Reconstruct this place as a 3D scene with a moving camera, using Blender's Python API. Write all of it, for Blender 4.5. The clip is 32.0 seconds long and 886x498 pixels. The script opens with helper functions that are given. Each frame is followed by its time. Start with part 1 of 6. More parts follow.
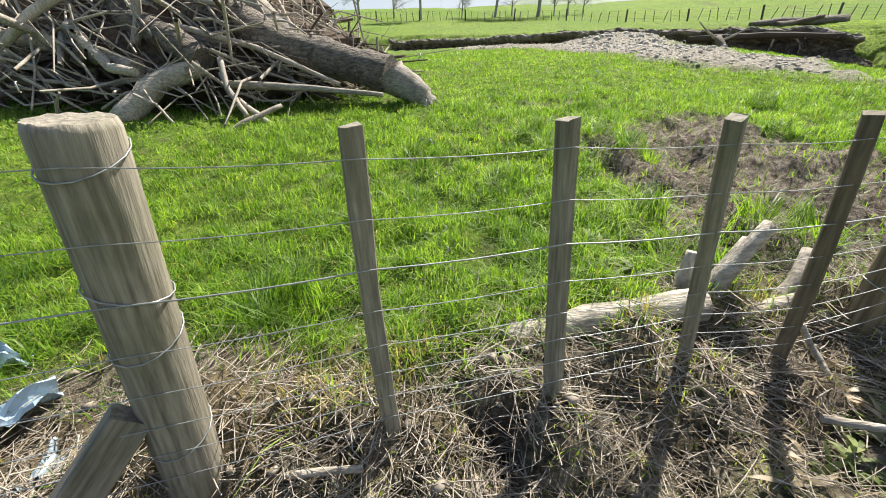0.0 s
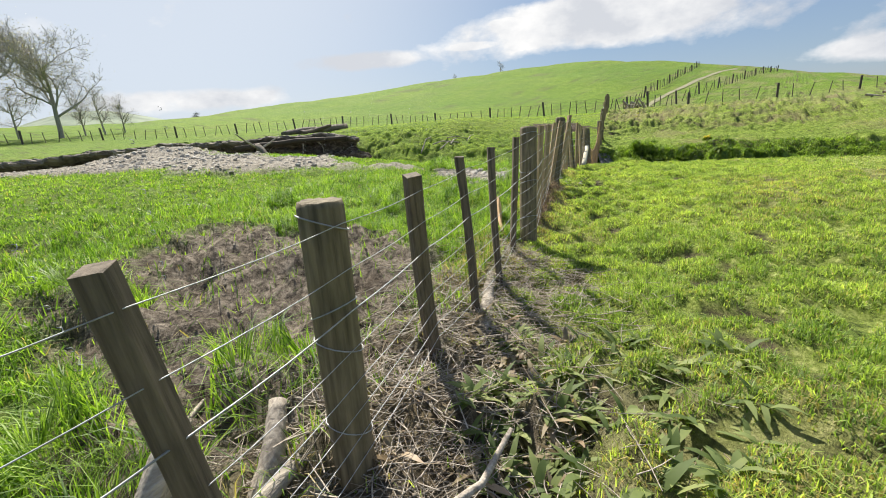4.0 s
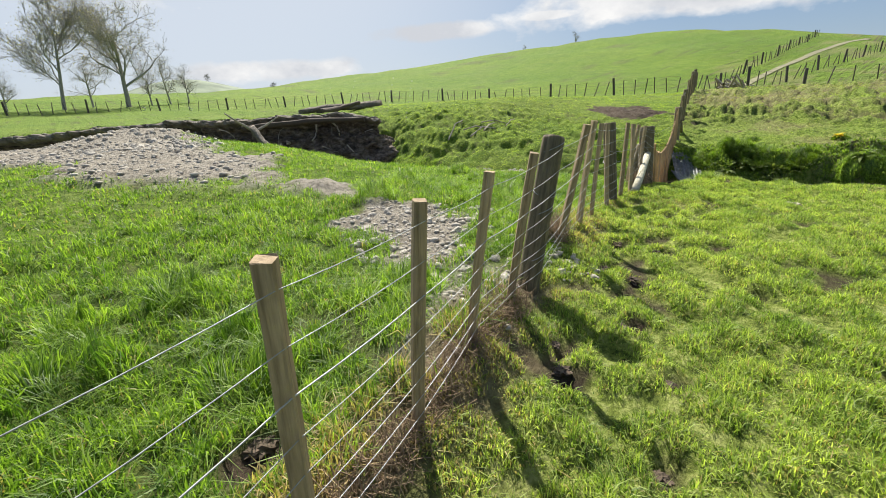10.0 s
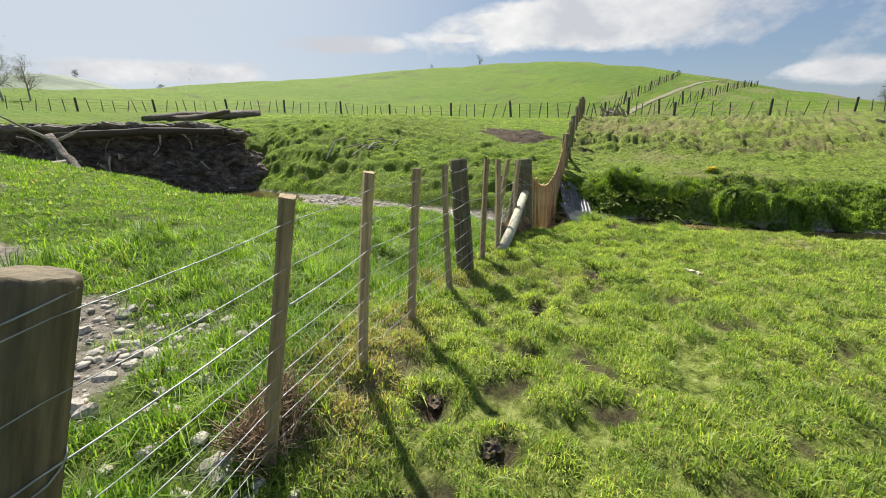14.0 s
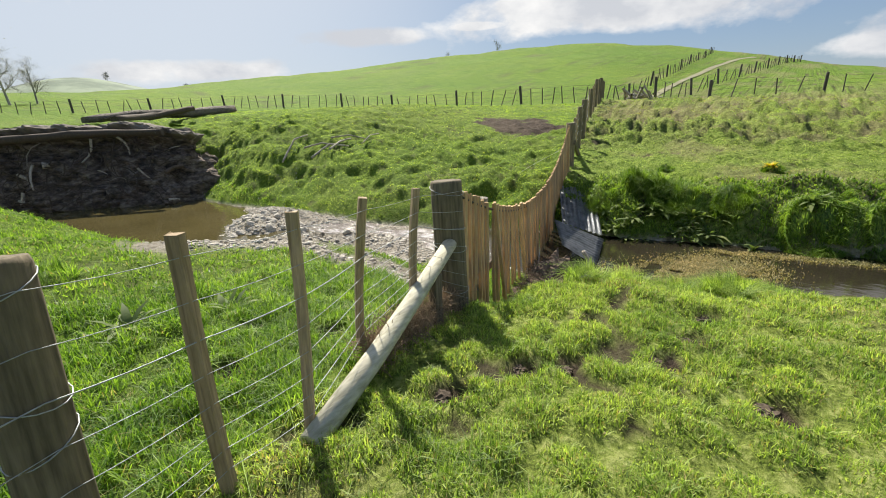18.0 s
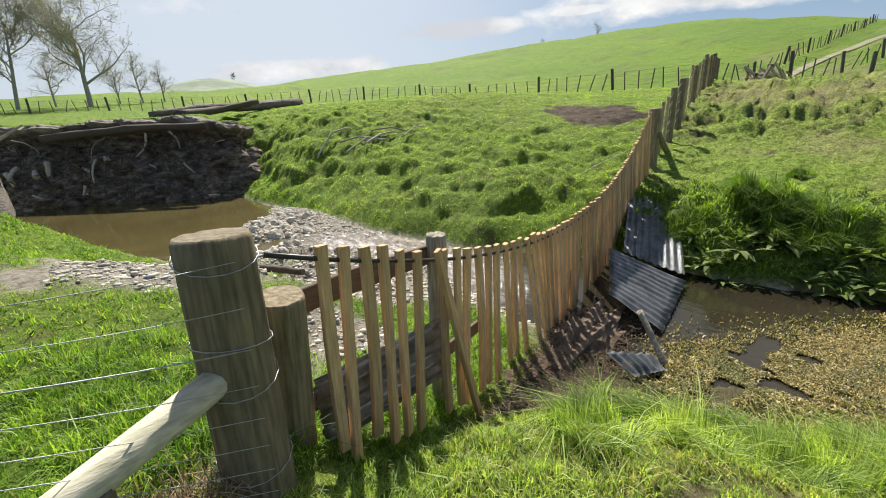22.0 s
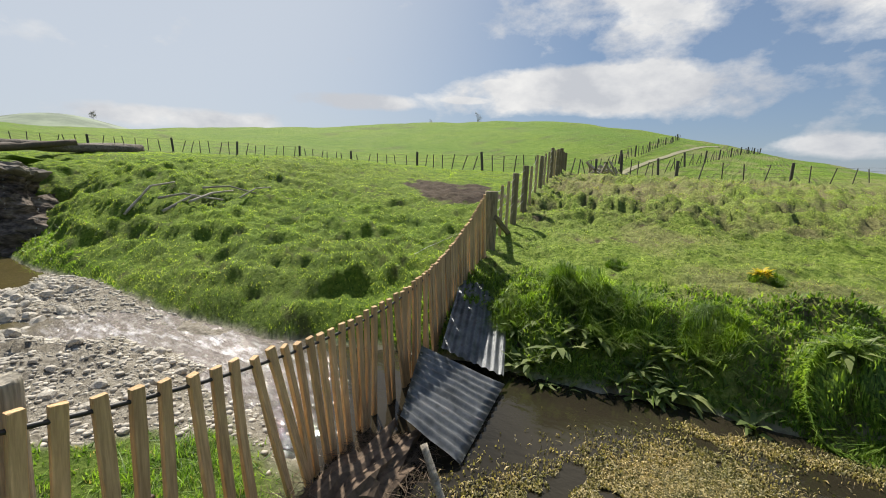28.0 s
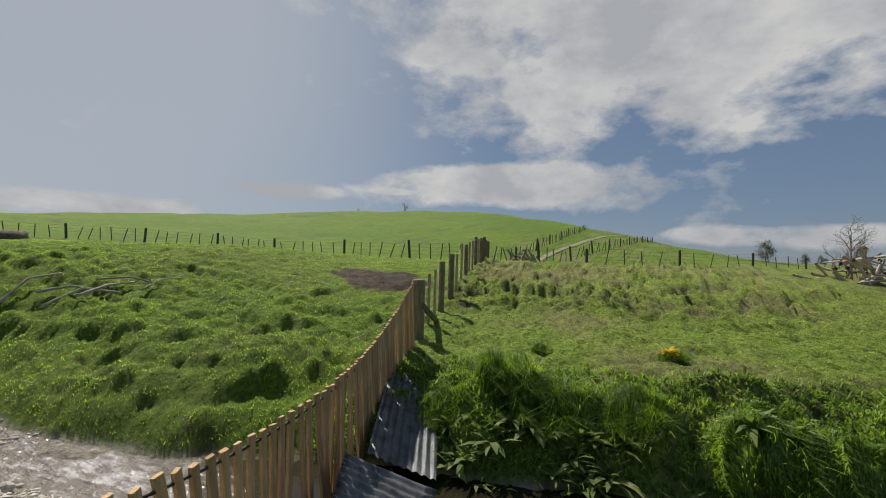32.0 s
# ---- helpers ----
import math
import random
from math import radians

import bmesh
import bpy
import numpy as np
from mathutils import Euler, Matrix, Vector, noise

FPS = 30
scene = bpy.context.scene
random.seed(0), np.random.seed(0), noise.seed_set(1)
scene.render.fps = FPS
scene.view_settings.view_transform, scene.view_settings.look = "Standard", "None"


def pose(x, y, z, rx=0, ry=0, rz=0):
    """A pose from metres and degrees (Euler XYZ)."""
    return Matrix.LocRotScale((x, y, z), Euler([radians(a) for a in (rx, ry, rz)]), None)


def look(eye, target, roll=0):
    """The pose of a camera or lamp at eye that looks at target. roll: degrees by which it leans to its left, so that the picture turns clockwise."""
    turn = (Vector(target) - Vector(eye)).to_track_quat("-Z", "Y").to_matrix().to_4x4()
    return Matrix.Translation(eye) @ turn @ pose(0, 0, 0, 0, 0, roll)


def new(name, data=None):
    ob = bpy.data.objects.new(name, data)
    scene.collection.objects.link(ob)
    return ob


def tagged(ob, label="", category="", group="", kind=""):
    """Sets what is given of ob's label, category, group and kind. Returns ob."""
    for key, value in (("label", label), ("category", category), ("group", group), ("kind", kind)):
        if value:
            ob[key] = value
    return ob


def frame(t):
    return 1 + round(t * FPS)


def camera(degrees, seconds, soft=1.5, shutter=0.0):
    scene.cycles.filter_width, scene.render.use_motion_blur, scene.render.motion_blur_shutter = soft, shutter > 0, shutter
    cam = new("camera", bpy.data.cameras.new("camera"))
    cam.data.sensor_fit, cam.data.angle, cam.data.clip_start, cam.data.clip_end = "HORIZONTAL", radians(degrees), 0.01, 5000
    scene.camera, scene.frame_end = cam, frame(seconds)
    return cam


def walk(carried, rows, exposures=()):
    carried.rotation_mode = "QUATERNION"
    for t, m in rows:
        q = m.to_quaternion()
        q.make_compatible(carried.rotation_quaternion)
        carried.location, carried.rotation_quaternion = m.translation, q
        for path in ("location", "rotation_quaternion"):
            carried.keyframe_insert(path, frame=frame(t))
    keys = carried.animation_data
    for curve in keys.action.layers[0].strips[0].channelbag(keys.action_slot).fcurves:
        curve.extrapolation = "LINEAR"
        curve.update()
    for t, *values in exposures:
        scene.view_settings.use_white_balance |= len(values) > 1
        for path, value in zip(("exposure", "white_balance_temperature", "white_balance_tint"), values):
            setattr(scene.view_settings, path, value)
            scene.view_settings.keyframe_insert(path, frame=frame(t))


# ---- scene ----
cam = camera(94.1, 32.0, soft=1.0)
PATH = [
    (0, (-0.371, -0.525, 1.363), (-0.417, 1.248, 0.439), -0.8),
    (0.5, (-0.281, -0.455, 1.355), (-0.087, 1.321, 0.457), -0.8),
    (1, (-0.16, -0.368, 1.356), (0.321, 1.373, 0.498), -1.0),
    (1.5, (-0.023, -0.306, 1.373), (0.75, 1.354, 0.568), -1.8),
    (2, (0.051, -0.225, 1.354), (1.151, 1.278, 0.626), -2.7),
    (2.5, (0.145, -0.166, 1.337), (1.469, 1.178, 0.672), -4.5),
    (3, (0.333, -0.148, 1.335), (1.736, 1.147, 0.739), -4.6),
    (3.5, (0.527, -0.1, 1.326), (1.992, 1.139, 0.761), -4.6),
    (5.5, (1.478, 0.08, 1.289), (2.919, 1.326, 0.68), -4.0),
    (6, (1.796, 0.178, 1.323), (3.198, 1.465, 0.708), -3.7),
    (6.5, (2.192, 0.238, 1.349), (3.559, 1.558, 0.726), -3.6),
    (7, (2.523, 0.362, 1.367), (3.863, 1.704, 0.732), -3.3),
    (7.5, (2.87, 0.496, 1.413), (4.195, 1.846, 0.765), -3.3),
    (8, (3.227, 0.577, 1.448), (4.543, 1.932, 0.79), -3.3),
    (8.5, (3.548, 0.713, 1.456), (4.843, 2.085, 0.794), -3.5),
    (9, (3.854, 0.832, 1.509), (5.118, 2.234, 0.849), -3.7),
    (9.5, (4.138, 0.874, 1.547), (5.375, 2.299, 0.885), -3.7),
    (10, (4.392, 1.01, 1.525), (5.629, 2.436, 0.865), -3.4),
    (10.5, (4.62, 1.121, 1.542), (5.892, 2.517, 0.885), -2.7),
    (11, (4.936, 1.235, 1.545), (6.271, 2.571, 0.888), -2.1),
    (11.5, (5.175, 1.384, 1.531), (6.569, 2.67, 0.896), -1.6),
    (12, (5.344, 1.494, 1.524), (6.783, 2.738, 0.907), -1.2),
    (12.5, (5.628, 1.504, 1.525), (7.099, 2.715, 0.918), -0.8),
    (13, (5.939, 1.494, 1.52), (7.431, 2.682, 0.916), -0.5),
    (13.5, (6.306, 1.574, 1.537), (7.817, 2.737, 0.932), -0.4),
    (14, (6.625, 1.606, 1.539), (8.155, 2.74, 0.93), -0.5),
    (14.5, (6.991, 1.635, 1.542), (8.528, 2.76, 0.932), -0.5),
    (16.5, (8.632, 1.943, 1.545), (10.118, 3.12, 0.907), -2.1),
    (17, (8.992, 2.008, 1.553), (10.463, 3.201, 0.909), -2.1),
    (17.5, (9.348, 2.143, 1.521), (10.805, 3.353, 0.877), -2.4),
    (18, (9.68, 2.254, 1.485), (11.13, 3.47, 0.837), -2.4),
    (18.5, (10.01, 2.369, 1.474), (11.445, 3.599, 0.821), -2.5),
    (19, (10.32, 2.512, 1.472), (11.739, 3.763, 0.822), -2.5),
    (19.5, (10.636, 2.6, 1.457), (12.035, 3.874, 0.809), -2.6),
    (20, (10.922, 2.724, 1.413), (12.295, 4.025, 0.764), -2.8),
    (20.5, (11.148, 2.8, 1.394), (12.489, 4.134, 0.744), -3.3),
    (21, (11.438, 2.736, 1.36), (12.736, 4.109, 0.705), -3.8),
    (21.5, (11.691, 2.713, 1.33), (12.924, 4.143, 0.67), -3.9),
    (22, (11.917, 2.745, 1.318), (13.063, 4.244, 0.655), -3.6),
    (22.5, (12.166, 2.745, 1.288), (13.22, 4.303, 0.611), -3.0),
    (23, (12.403, 2.77, 1.297), (13.37, 4.379, 0.608), -2.4),
    (23.5, (12.58, 2.842, 1.281), (13.463, 4.491, 0.574), -2.0),
    (24, (12.762, 2.831, 1.247), (13.586, 4.505, 0.527), -1.7),
    (24.5, (12.895, 2.796, 1.286), (13.688, 4.473, 0.54), -1.7),
    (26.5, (13.259, 2.766, 1.251), (14.419, 4.247, 0.573), 0.3),
    (27, (13.353, 2.74, 1.26), (14.675, 4.119, 0.669), 0.9),
    (27.5, (13.344, 2.712, 1.289), (14.811, 3.983, 0.805), 1.6),
    (28, (13.312, 2.695, 1.325), (14.885, 3.874, 0.957), 2.1),
    (28.5, (13.303, 2.703, 1.339), (14.942, 3.821, 1.082), 2.4),
    (29, (13.337, 2.716, 1.335), (15.007, 3.805, 1.174), 2.3),
    (29.5, (13.316, 2.71, 1.354), (15.001, 3.783, 1.264), 2.2),
    (30, (13.308, 2.693, 1.366), (15.003, 3.754, 1.323), 2.0),
    (30.5, (13.322, 2.71, 1.358), (15.029, 3.751, 1.342), 1.8),
    (31, (13.307, 2.708, 1.366), (15.033, 3.717, 1.371), 1.9),
    (31.5, (13.331, 2.702, 1.366), (15.079, 3.673, 1.39), 1.8),
    (32, (13.335, 2.693, 1.368), (15.11, 3.612, 1.425), 1.8),
]
walk(cam, [(t, look(eye, target, roll)) for t, eye, target, roll in PATH],
     [(0, 1.10), (1.5, 1.02), (4, 0.92), (6, 0.80), (9, 0.86), (13, 0.76), (18, 0.82), (21, 0.84), (24.5, 0.98), (26.5, 0.94), (27.5, 0.85), (28, 0.66), (29, 0.33), (30, 0.12), (32, 0.07)])

# ---- light ----
SUN_AZ, SUN_EL = 30.0, 47.0
sun_dir = Vector((math.sin(radians(SUN_AZ)) * math.cos(radians(SUN_EL)), math.cos(radians(SUN_AZ)) * math.cos(radians(SUN_EL)), math.sin(radians(SUN_EL))))
sun = new("sun", bpy.data.lights.new("sun", "SUN"))
sun.data.energy, sun.data.angle, sun.data.color = 5.0, radians(0.9), (1.0, 0.94, 0.82)
sun.matrix_world = look(sun_dir * 60, (0, 0, 0))

world = bpy.data.worlds.new("sky")
scene.world = world
world.use_nodes = True
wn, wl = world.node_tree.nodes, world.node_tree.links
wn.clear()


def wnode(kind, **kw):
    n = wn.new(kind)
    for k, v in kw.items():
        n.inputs[k].default_value = v
    return n


w_out, w_bg = wn.new("ShaderNodeOutputWorld"), wn.new("ShaderNodeBackground")
w_sky = wn.new("ShaderNodeTexSky")
w_sky.sky_type, w_sky.sun_disc = "NISHITA", False
w_sky.sun_elevation, w_sky.sun_rotation = radians(SUN_EL), radians(SUN_AZ)
w_sky.air_density, w_sky.dust_density, w_sky.ozone_density = 1.0, 0.35, 1.4
w_tc = wn.new("ShaderNodeTexCoord")
w_map = wn.new("ShaderNodeMapping")
w_map.inputs["Scale"].default_value = (1.0, 1.0, 1.9)
w_map.inputs["Location"].default_value = (0.35, 0.8, 0.1)
w_n1 = wnode("ShaderNodeTexNoise", Scale=5.2, Detail=12.0, Roughness=0.60)
w_n2 = wnode("ShaderNodeTexNoise", Scale=4.2, Detail=7.0, Roughness=0.6)


def wmath(op, a, b):
    n = wn.new("ShaderNodeMath")
    n.operation = op
    for k, v in enumerate((a, b)):
        if isinstance(v, (int, float)):
            n.inputs[k].default_value = v
        else:
            wl.new(v, n.inputs[k])
    return n.outputs[0]


def cloud_mass(az, el, half_az, half_el):
    """1 in the middle of a mass of cloud, falling to 0 at its rim."""
    c = Vector((math.sin(radians(az)) * math.cos(radians(el)), math.cos(radians(az)) * math.cos(radians(el)), math.sin(radians(el))))
    m = wn.new("ShaderNodeMapping")
    m.vector_type = "TEXTURE"
    m.inputs["Location"].default_value = c
    m.inputs["Rotation"].default_value = (0, 0, radians(-az))
    m.inputs["Scale"].default_value = (math.sin(radians(half_az)), 0.6, math.sin(radians(half_el)))
    wl.new(w_tc.outputs["Generated"], m.inputs["Vector"])
    ln = wn.new("ShaderNodeVectorMath")
    ln.operation = "LENGTH"
    wl.new(m.outputs[0], ln.inputs[0])
    r = wn.new("ShaderNodeMapRange")
    r.interpolation_type = "SMOOTHSTEP"
    r.inputs[1].default_value, r.inputs[2].default_value, r.inputs[3].default_value, r.inputs[4].default_value = 0.35, 1.25, 1.0, 0.0
    wl.new(ln.outputs["Value"], r.inputs[0])
    return r.outputs[0]


cover = 0.0
for mass in ((98, 33, 64, 21.0), (72, 10.4, 25, 3.8), (103, 3.8, 14, 1.6), (22, 5.0, 12, 1.6), (42, 8.6, 8, 1.3), (60, 11.5, 4, 0.8), (56, 9.3, 5, 0.7)):
    cover = wmath("MAXIMUM", cover, cloud_mass(*mass))
body_n = wmath("ADD", w_n1.outputs["Fac"], wmath("MULTIPLY", cover, 0.36))
w_ramp = wn.new("ShaderNodeValToRGB")
w_ramp.color_ramp.elements[0].position, w_ramp.color_ramp.elements[1].position = 0.62, 0.80
w_ramp2 = wn.new("ShaderNodeValToRGB")
w_ramp2.color_ramp.elements[0].color, w_ramp2.color_ramp.elements[1].color = (10.6, 11.0, 11.8, 1), (16.2, 16.1, 15.9, 1)
w_ramp2.color_ramp.elements[0].position, w_ramp2.color_ramp.elements[1].position = 0.38, 0.62
w_mix = wn.new("ShaderNodeMix")
w_mix.data_type = "RGBA"
w_soft = wn.new("ShaderNodeMix")
w_soft.data_type = "RGBA"
wl.new(wmath("ADD", 0.05, wmath("MULTIPLY", cloud_mass(14, 26, 56, 50), 0.74)), w_soft.inputs[0])
w_soft.inputs[7].default_value = (12.2, 13.1, 14.3, 1)
w_blue = wn.new("ShaderNodeMix")
w_blue.data_type = "RGBA"
w_blue.inputs[0].default_value, w_blue.inputs[7].default_value = 0.28, (6.6, 10.2, 16.8, 1)
wl.new(w_tc.outputs["Generated"], w_map.inputs["Vector"])
wl.new(w_map.outputs[0], w_n1.inputs["Vector"])
wl.new(w_map.outputs[0], w_n2.inputs["Vector"])
wl.new(body_n, w_ramp.inputs[0])
wl.new(w_n2.outputs["Fac"], w_ramp2.inputs[0])
wl.new(w_ramp.outputs[0], w_mix.inputs[0])
wl.new(w_sky.outputs[0], w_blue.inputs[6])
wl.new(w_blue.outputs[2], w_soft.inputs[6])
wl.new(w_soft.outputs[2], w_mix.inputs[6])
wl.new(w_ramp2.outputs[0], w_mix.inputs[7])
wl.new(w_mix.outputs[2], w_bg.inputs[0])
w_bg.inputs[1].default_value = 0.034
wl.new(w_bg.outputs[0], w_out.inputs[0])


# ---- materials ----
def material(name, rough=0.8, metal=0.0):
    m = bpy.data.materials.new(name)
    m.use_nodes = True
    b = m.node_tree.nodes["Principled BSDF"]
    b.inputs["Roughness"].default_value, b.inputs["Metallic"].default_value = rough, metal
    return m, m.node_tree.nodes, m.node_tree.links, b


def ramp(nodes, stops):
    r = nodes.new("ShaderNodeValToRGB")
    e = r.color_ramp.elements
    while len(e) < len(stops):
        e.new(0.5)
    for el, (p, c) in zip(e, stops):
        el.position, el.color = p, (*c, 1)
    return r


def noise_tex(nodes, links, scale, detail=5.0, rough=0.55, coord=None, stretch=None):
    n = nodes.new("ShaderNodeTexNoise")
    n.inputs["Scale"].default_value, n.inputs["Detail"].default_value, n.inputs["Roughness"].default_value = scale, detail, rough
    tc = nodes.new("ShaderNodeTexCoord")
    src = tc.outputs["Object"]
    if stretch:
        mp = nodes.new("ShaderNodeMapping")
        mp.inputs["Scale"].default_value = stretch
        links.new(src, mp.inputs["Vector"])
        src = mp.outputs[0]
    links.new(src, n.inputs["Vector"])
    return n


def mixed(nodes, links, fac, a, b, mode="MIX"):
    m = nodes.new("ShaderNodeMix")
    m.data_type, m.blend_type = "RGBA", mode
    for sock, v in ((0, fac), (6, a), (7, b)):
        if isinstance(v, (int, float)):
            m.inputs[sock].default_value = v
        elif isinstance(v, tuple):
            m.inputs[sock].default_value = (*v, 1)
        else:
            links.new(v, m.inputs[sock])
    return m.outputs[2]


def bumped(nodes, links, bsdf, height, strength=0.4, dist=0.01):
    b = nodes.new("ShaderNodeBump")
    b.inputs["Strength"].default_value, b.inputs["Distance"].default_value = strength, dist
    links.new(height, b.inputs["Height"])
    links.new(b.outputs[0], bsdf.inputs["Normal"])


def wood_material(name, dark, light, stain=(0.05, 0.05, 0.04), stain_amount=0.35, rough=0.85, grain=(22.0, 22.0, 1.6), relief=0.006):
    m, n, l, b = material(name, rough)
    g = noise_tex(n, l, 3.0, 6, 0.6, stretch=grain)
    r = ramp(n, [(0.3, dark), (0.7, light)])
    l.new(g.outputs["Fac"], r.inputs[0])
    s = noise_tex(n, l, 4.0, 4, 0.6)
    sr = ramp(n, [(0.48, (0, 0, 0)), (0.72, (1, 1, 1))])
    l.new(s.outputs["Fac"], sr.inputs[0])
    f = n.new("ShaderNodeMath")
    f.operation = "MULTIPLY"
    f.inputs[1].default_value = stain_amount
    l.new(sr.outputs[0], f.inputs[0])
    c = mixed(n, l, f.outputs[0], r.outputs[0], stain)
    oi = n.new("ShaderNodeObjectInfo")
    hs = n.new("ShaderNodeHueSaturation")
    mr = n.new("ShaderNodeMapRange")
    mr.inputs[3].default_value, mr.inputs[4].default_value = 0.78, 1.2
    l.new(oi.outputs["Random"], mr.inputs[0])
    l.new(mr.outputs[0], hs.inputs["Value"])
    l.new(c, hs.inputs["Color"])
    l.new(hs.outputs[0], b.inputs["Base Color"])
    bumped(n, l, b, g.outputs["Fac"], 0.9, relief)
    return m


OLD_WOOD = wood_material("weathered grey wood", (0.13, 0.11, 0.085), (0.38, 0.34, 0.275), (0.10, 0.11, 0.045), 0.5)
TREATED = wood_material("treated pine post", (0.085, 0.066, 0.037), (0.285, 0.225, 0.138), (0.06, 0.052, 0.027), 0.5, grain=(14.0, 14.0, 1.2))
BATTEN = wood_material("brown batten wood", (0.24, 0.17, 0.095), (0.53, 0.39, 0.235), (0.14, 0.105, 0.065))
PALING = wood_material("fresh sawn pine", (0.34, 0.21, 0.10), (0.66, 0.45, 0.24), (0.20, 0.13, 0.07), 0.3)
MID_WOOD = wood_material("brown weathered wood", (0.07, 0.054, 0.037), (0.21, 0.165, 0.115), (0.05, 0.042, 0.03))
BARK = wood_material("bark", (0.05, 0.040, 0.031), (0.36, 0.305, 0.25), (0.045, 0.04, 0.03), 0.6, grain=(3.5, 12.0, 9.0), relief=0.09)
BARE = wood_material("bleached bare wood", (0.20, 0.17, 0.135), (0.56, 0.50, 0.42), (0.10, 0.085, 0.06), 0.6, grain=(4.0, 16.0, 14.0), relief=0.02)
PEELED = wood_material("peeled pale pole", (0.30, 0.28, 0.20), (0.56, 0.53, 0.42), (0.16, 0.16, 0.10), 0.35, grain=(3.0, 14.0, 14.0))
STICK = wood_material("dead sticks", (0.24, 0.20, 0.16), (0.57, 0.505, 0.42), (0.1, 0.08, 0.06))
TREEBARK = wood_material("poplar bark", (0.24, 0.22, 0.20), (0.46, 0.43, 0.40))
DARK_WOOD = wood_material("dark wood and heap shade", (0.045, 0.032, 0.024), (0.12, 0.085, 0.06))
FAR_POST = wood_material("far post wood", (0.05, 0.042, 0.034), (0.13, 0.11, 0.09))


def plain(name, colour, rough, metal=0.0, vary=0.25, scale=8.0, bump=0.2):
    m, n, l, b = material(name, rough, metal)
    t = noise_tex(n, l, scale, 5)
    r = ramp(n, [(0.3, tuple(c * (1 - vary) for c in colour)), (0.7, tuple(min(1, c * (1 + vary)) for c in colour))])
    l.new(t.outputs["Fac"], r.inputs[0])
    l.new(r.outputs[0], b.inputs["Base Color"])
    bumped(n, l, b, t.outputs["Fac"], bump, 0.004)
    return m


WIRE = plain("galvanised wire", (0.36, 0.37, 0.38), 0.5, 0.7, 0.3, 30)
PIPE = plain("black plastic pipe", (0.02, 0.017, 0.017), 0.45, 0, 0.2, 10)
PLASTIC = plain("pale blue plastic", (0.36, 0.46, 0.55), 0.35, 0, 0.15, 9)
STONE = plain("river stone", (0.41, 0.375, 0.32), 0.85, 0, 0.45, 4, 0.5)
HAY = plain("dead grass", (0.27, 0.21, 0.14), 0.9, 0, 0.4, 14)
FLOODHAY = plain("brown flood hay", (0.26, 0.185, 0.115), 0.92, 0, 0.45, 14)
FLOODMAT = plain("matted flood litter", (0.145, 0.105, 0.072), 0.95, 0, 0.5, 16)
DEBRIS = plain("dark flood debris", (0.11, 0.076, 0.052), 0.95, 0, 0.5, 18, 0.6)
TRACK = plain("pale clay track", (0.22, 0.21, 0.12), 0.95, 0, 0.2, 0.7)


def iron_material():
    m, n, l, b = material("corrugated iron", 0.6, 0.3)
    t = noise_tex(n, l, 6.0, 6, 0.65)
    r = ramp(n, [(0.35, (0.14, 0.15, 0.16)), (0.6, (0.31, 0.325, 0.345)), (0.78, (0.20, 0.14, 0.10))])
    l.new(t.outputs["Fac"], r.inputs[0])
    l.new(r.outputs[0], b.inputs["Base Color"])
    rr = ramp(n, [(0.3, (0.42, 0.42, 0.42)), (0.8, (0.75, 0.75, 0.75))])
    l.new(t.outputs["Fac"], rr.inputs[0])
    l.new(rr.outputs[0], b.inputs["Roughness"])
    return m


IRON = iron_material()


def leaf_material(name, dark, light, trans=0.35, island=True, rough=0.5):
    m, n, l, b = material(name, rough)
    geo = n.new("ShaderNodeNewGeometry")
    r = ramp(n, [(0.0, dark), (1.0, light)])
    l.new(geo.outputs["Random Per Island"], r.inputs[0])
    big = noise_tex(n, l, 1.7, 6, 0.65)
    br = ramp(n, [(0.36, (0.62, 0.70, 0.6)), (0.64, (1.28, 1.18, 1.15))])
    l.new(big.outputs["Fac"], br.inputs[0])
    c = mixed(n, l, 1.0, r.outputs[0], br.outputs[0], "MULTIPLY")
    l.new(c, b.inputs["Base Color"])
    b.inputs["Specular IOR Level"].default_value = 0.35
    tr = n.new("ShaderNodeBsdfTranslucent")
    tc = mixed(n, l, 1.0, c, (2.0, 2.15, 0.9), "MULTIPLY")
    l.new(tc, tr.inputs[0])
    mx = n.new("ShaderNodeMixShader")
    mx.inputs[0].default_value = trans
    l.new(b.outputs[0], mx.inputs[1])
    l.new(tr.outputs[0], mx.inputs[2])
    l.new(mx.outputs[0], n["Material Output"].inputs[0])
    return m


GRASS = leaf_material("pasture grass", (0.070, 0.135, 0.018), (0.42, 0.51, 0.15), 0.46)
MEADOW = leaf_material("meadow grass", (0.042, 0.105, 0.012), (0.26, 0.385, 0.065), 0.44)
BANKTURF = leaf_material("bright bank turf", (0.075, 0.165, 0.014), (0.46, 0.57, 0.09), 0.48)
MOUND = leaf_material("mound herbs", (0.055, 0.115, 0.018), (0.27, 0.38, 0.08), 0.40, rough=0.45)
BANKGRASS = leaf_material("bank grass", (0.05, 0.10, 0.012), (0.16, 0.245, 0.035), 0.42)
DRYGRASS = leaf_material("dry grass", (0.26, 0.21, 0.09), (0.50, 0.42, 0.22), 0.35)
DOCK = leaf_material("dock leaves", (0.075, 0.12, 0.035), (0.26, 0.30, 0.12), 0.35, rough=0.65)
WITHERED = leaf_material("withered leaves", (0.13, 0.085, 0.045), (0.34, 0.27, 0.19), 0.2)
YELLOW = leaf_material("yellow flowers", (0.5, 0.38, 0.02), (0.75, 0.58, 0.04), 0.3)
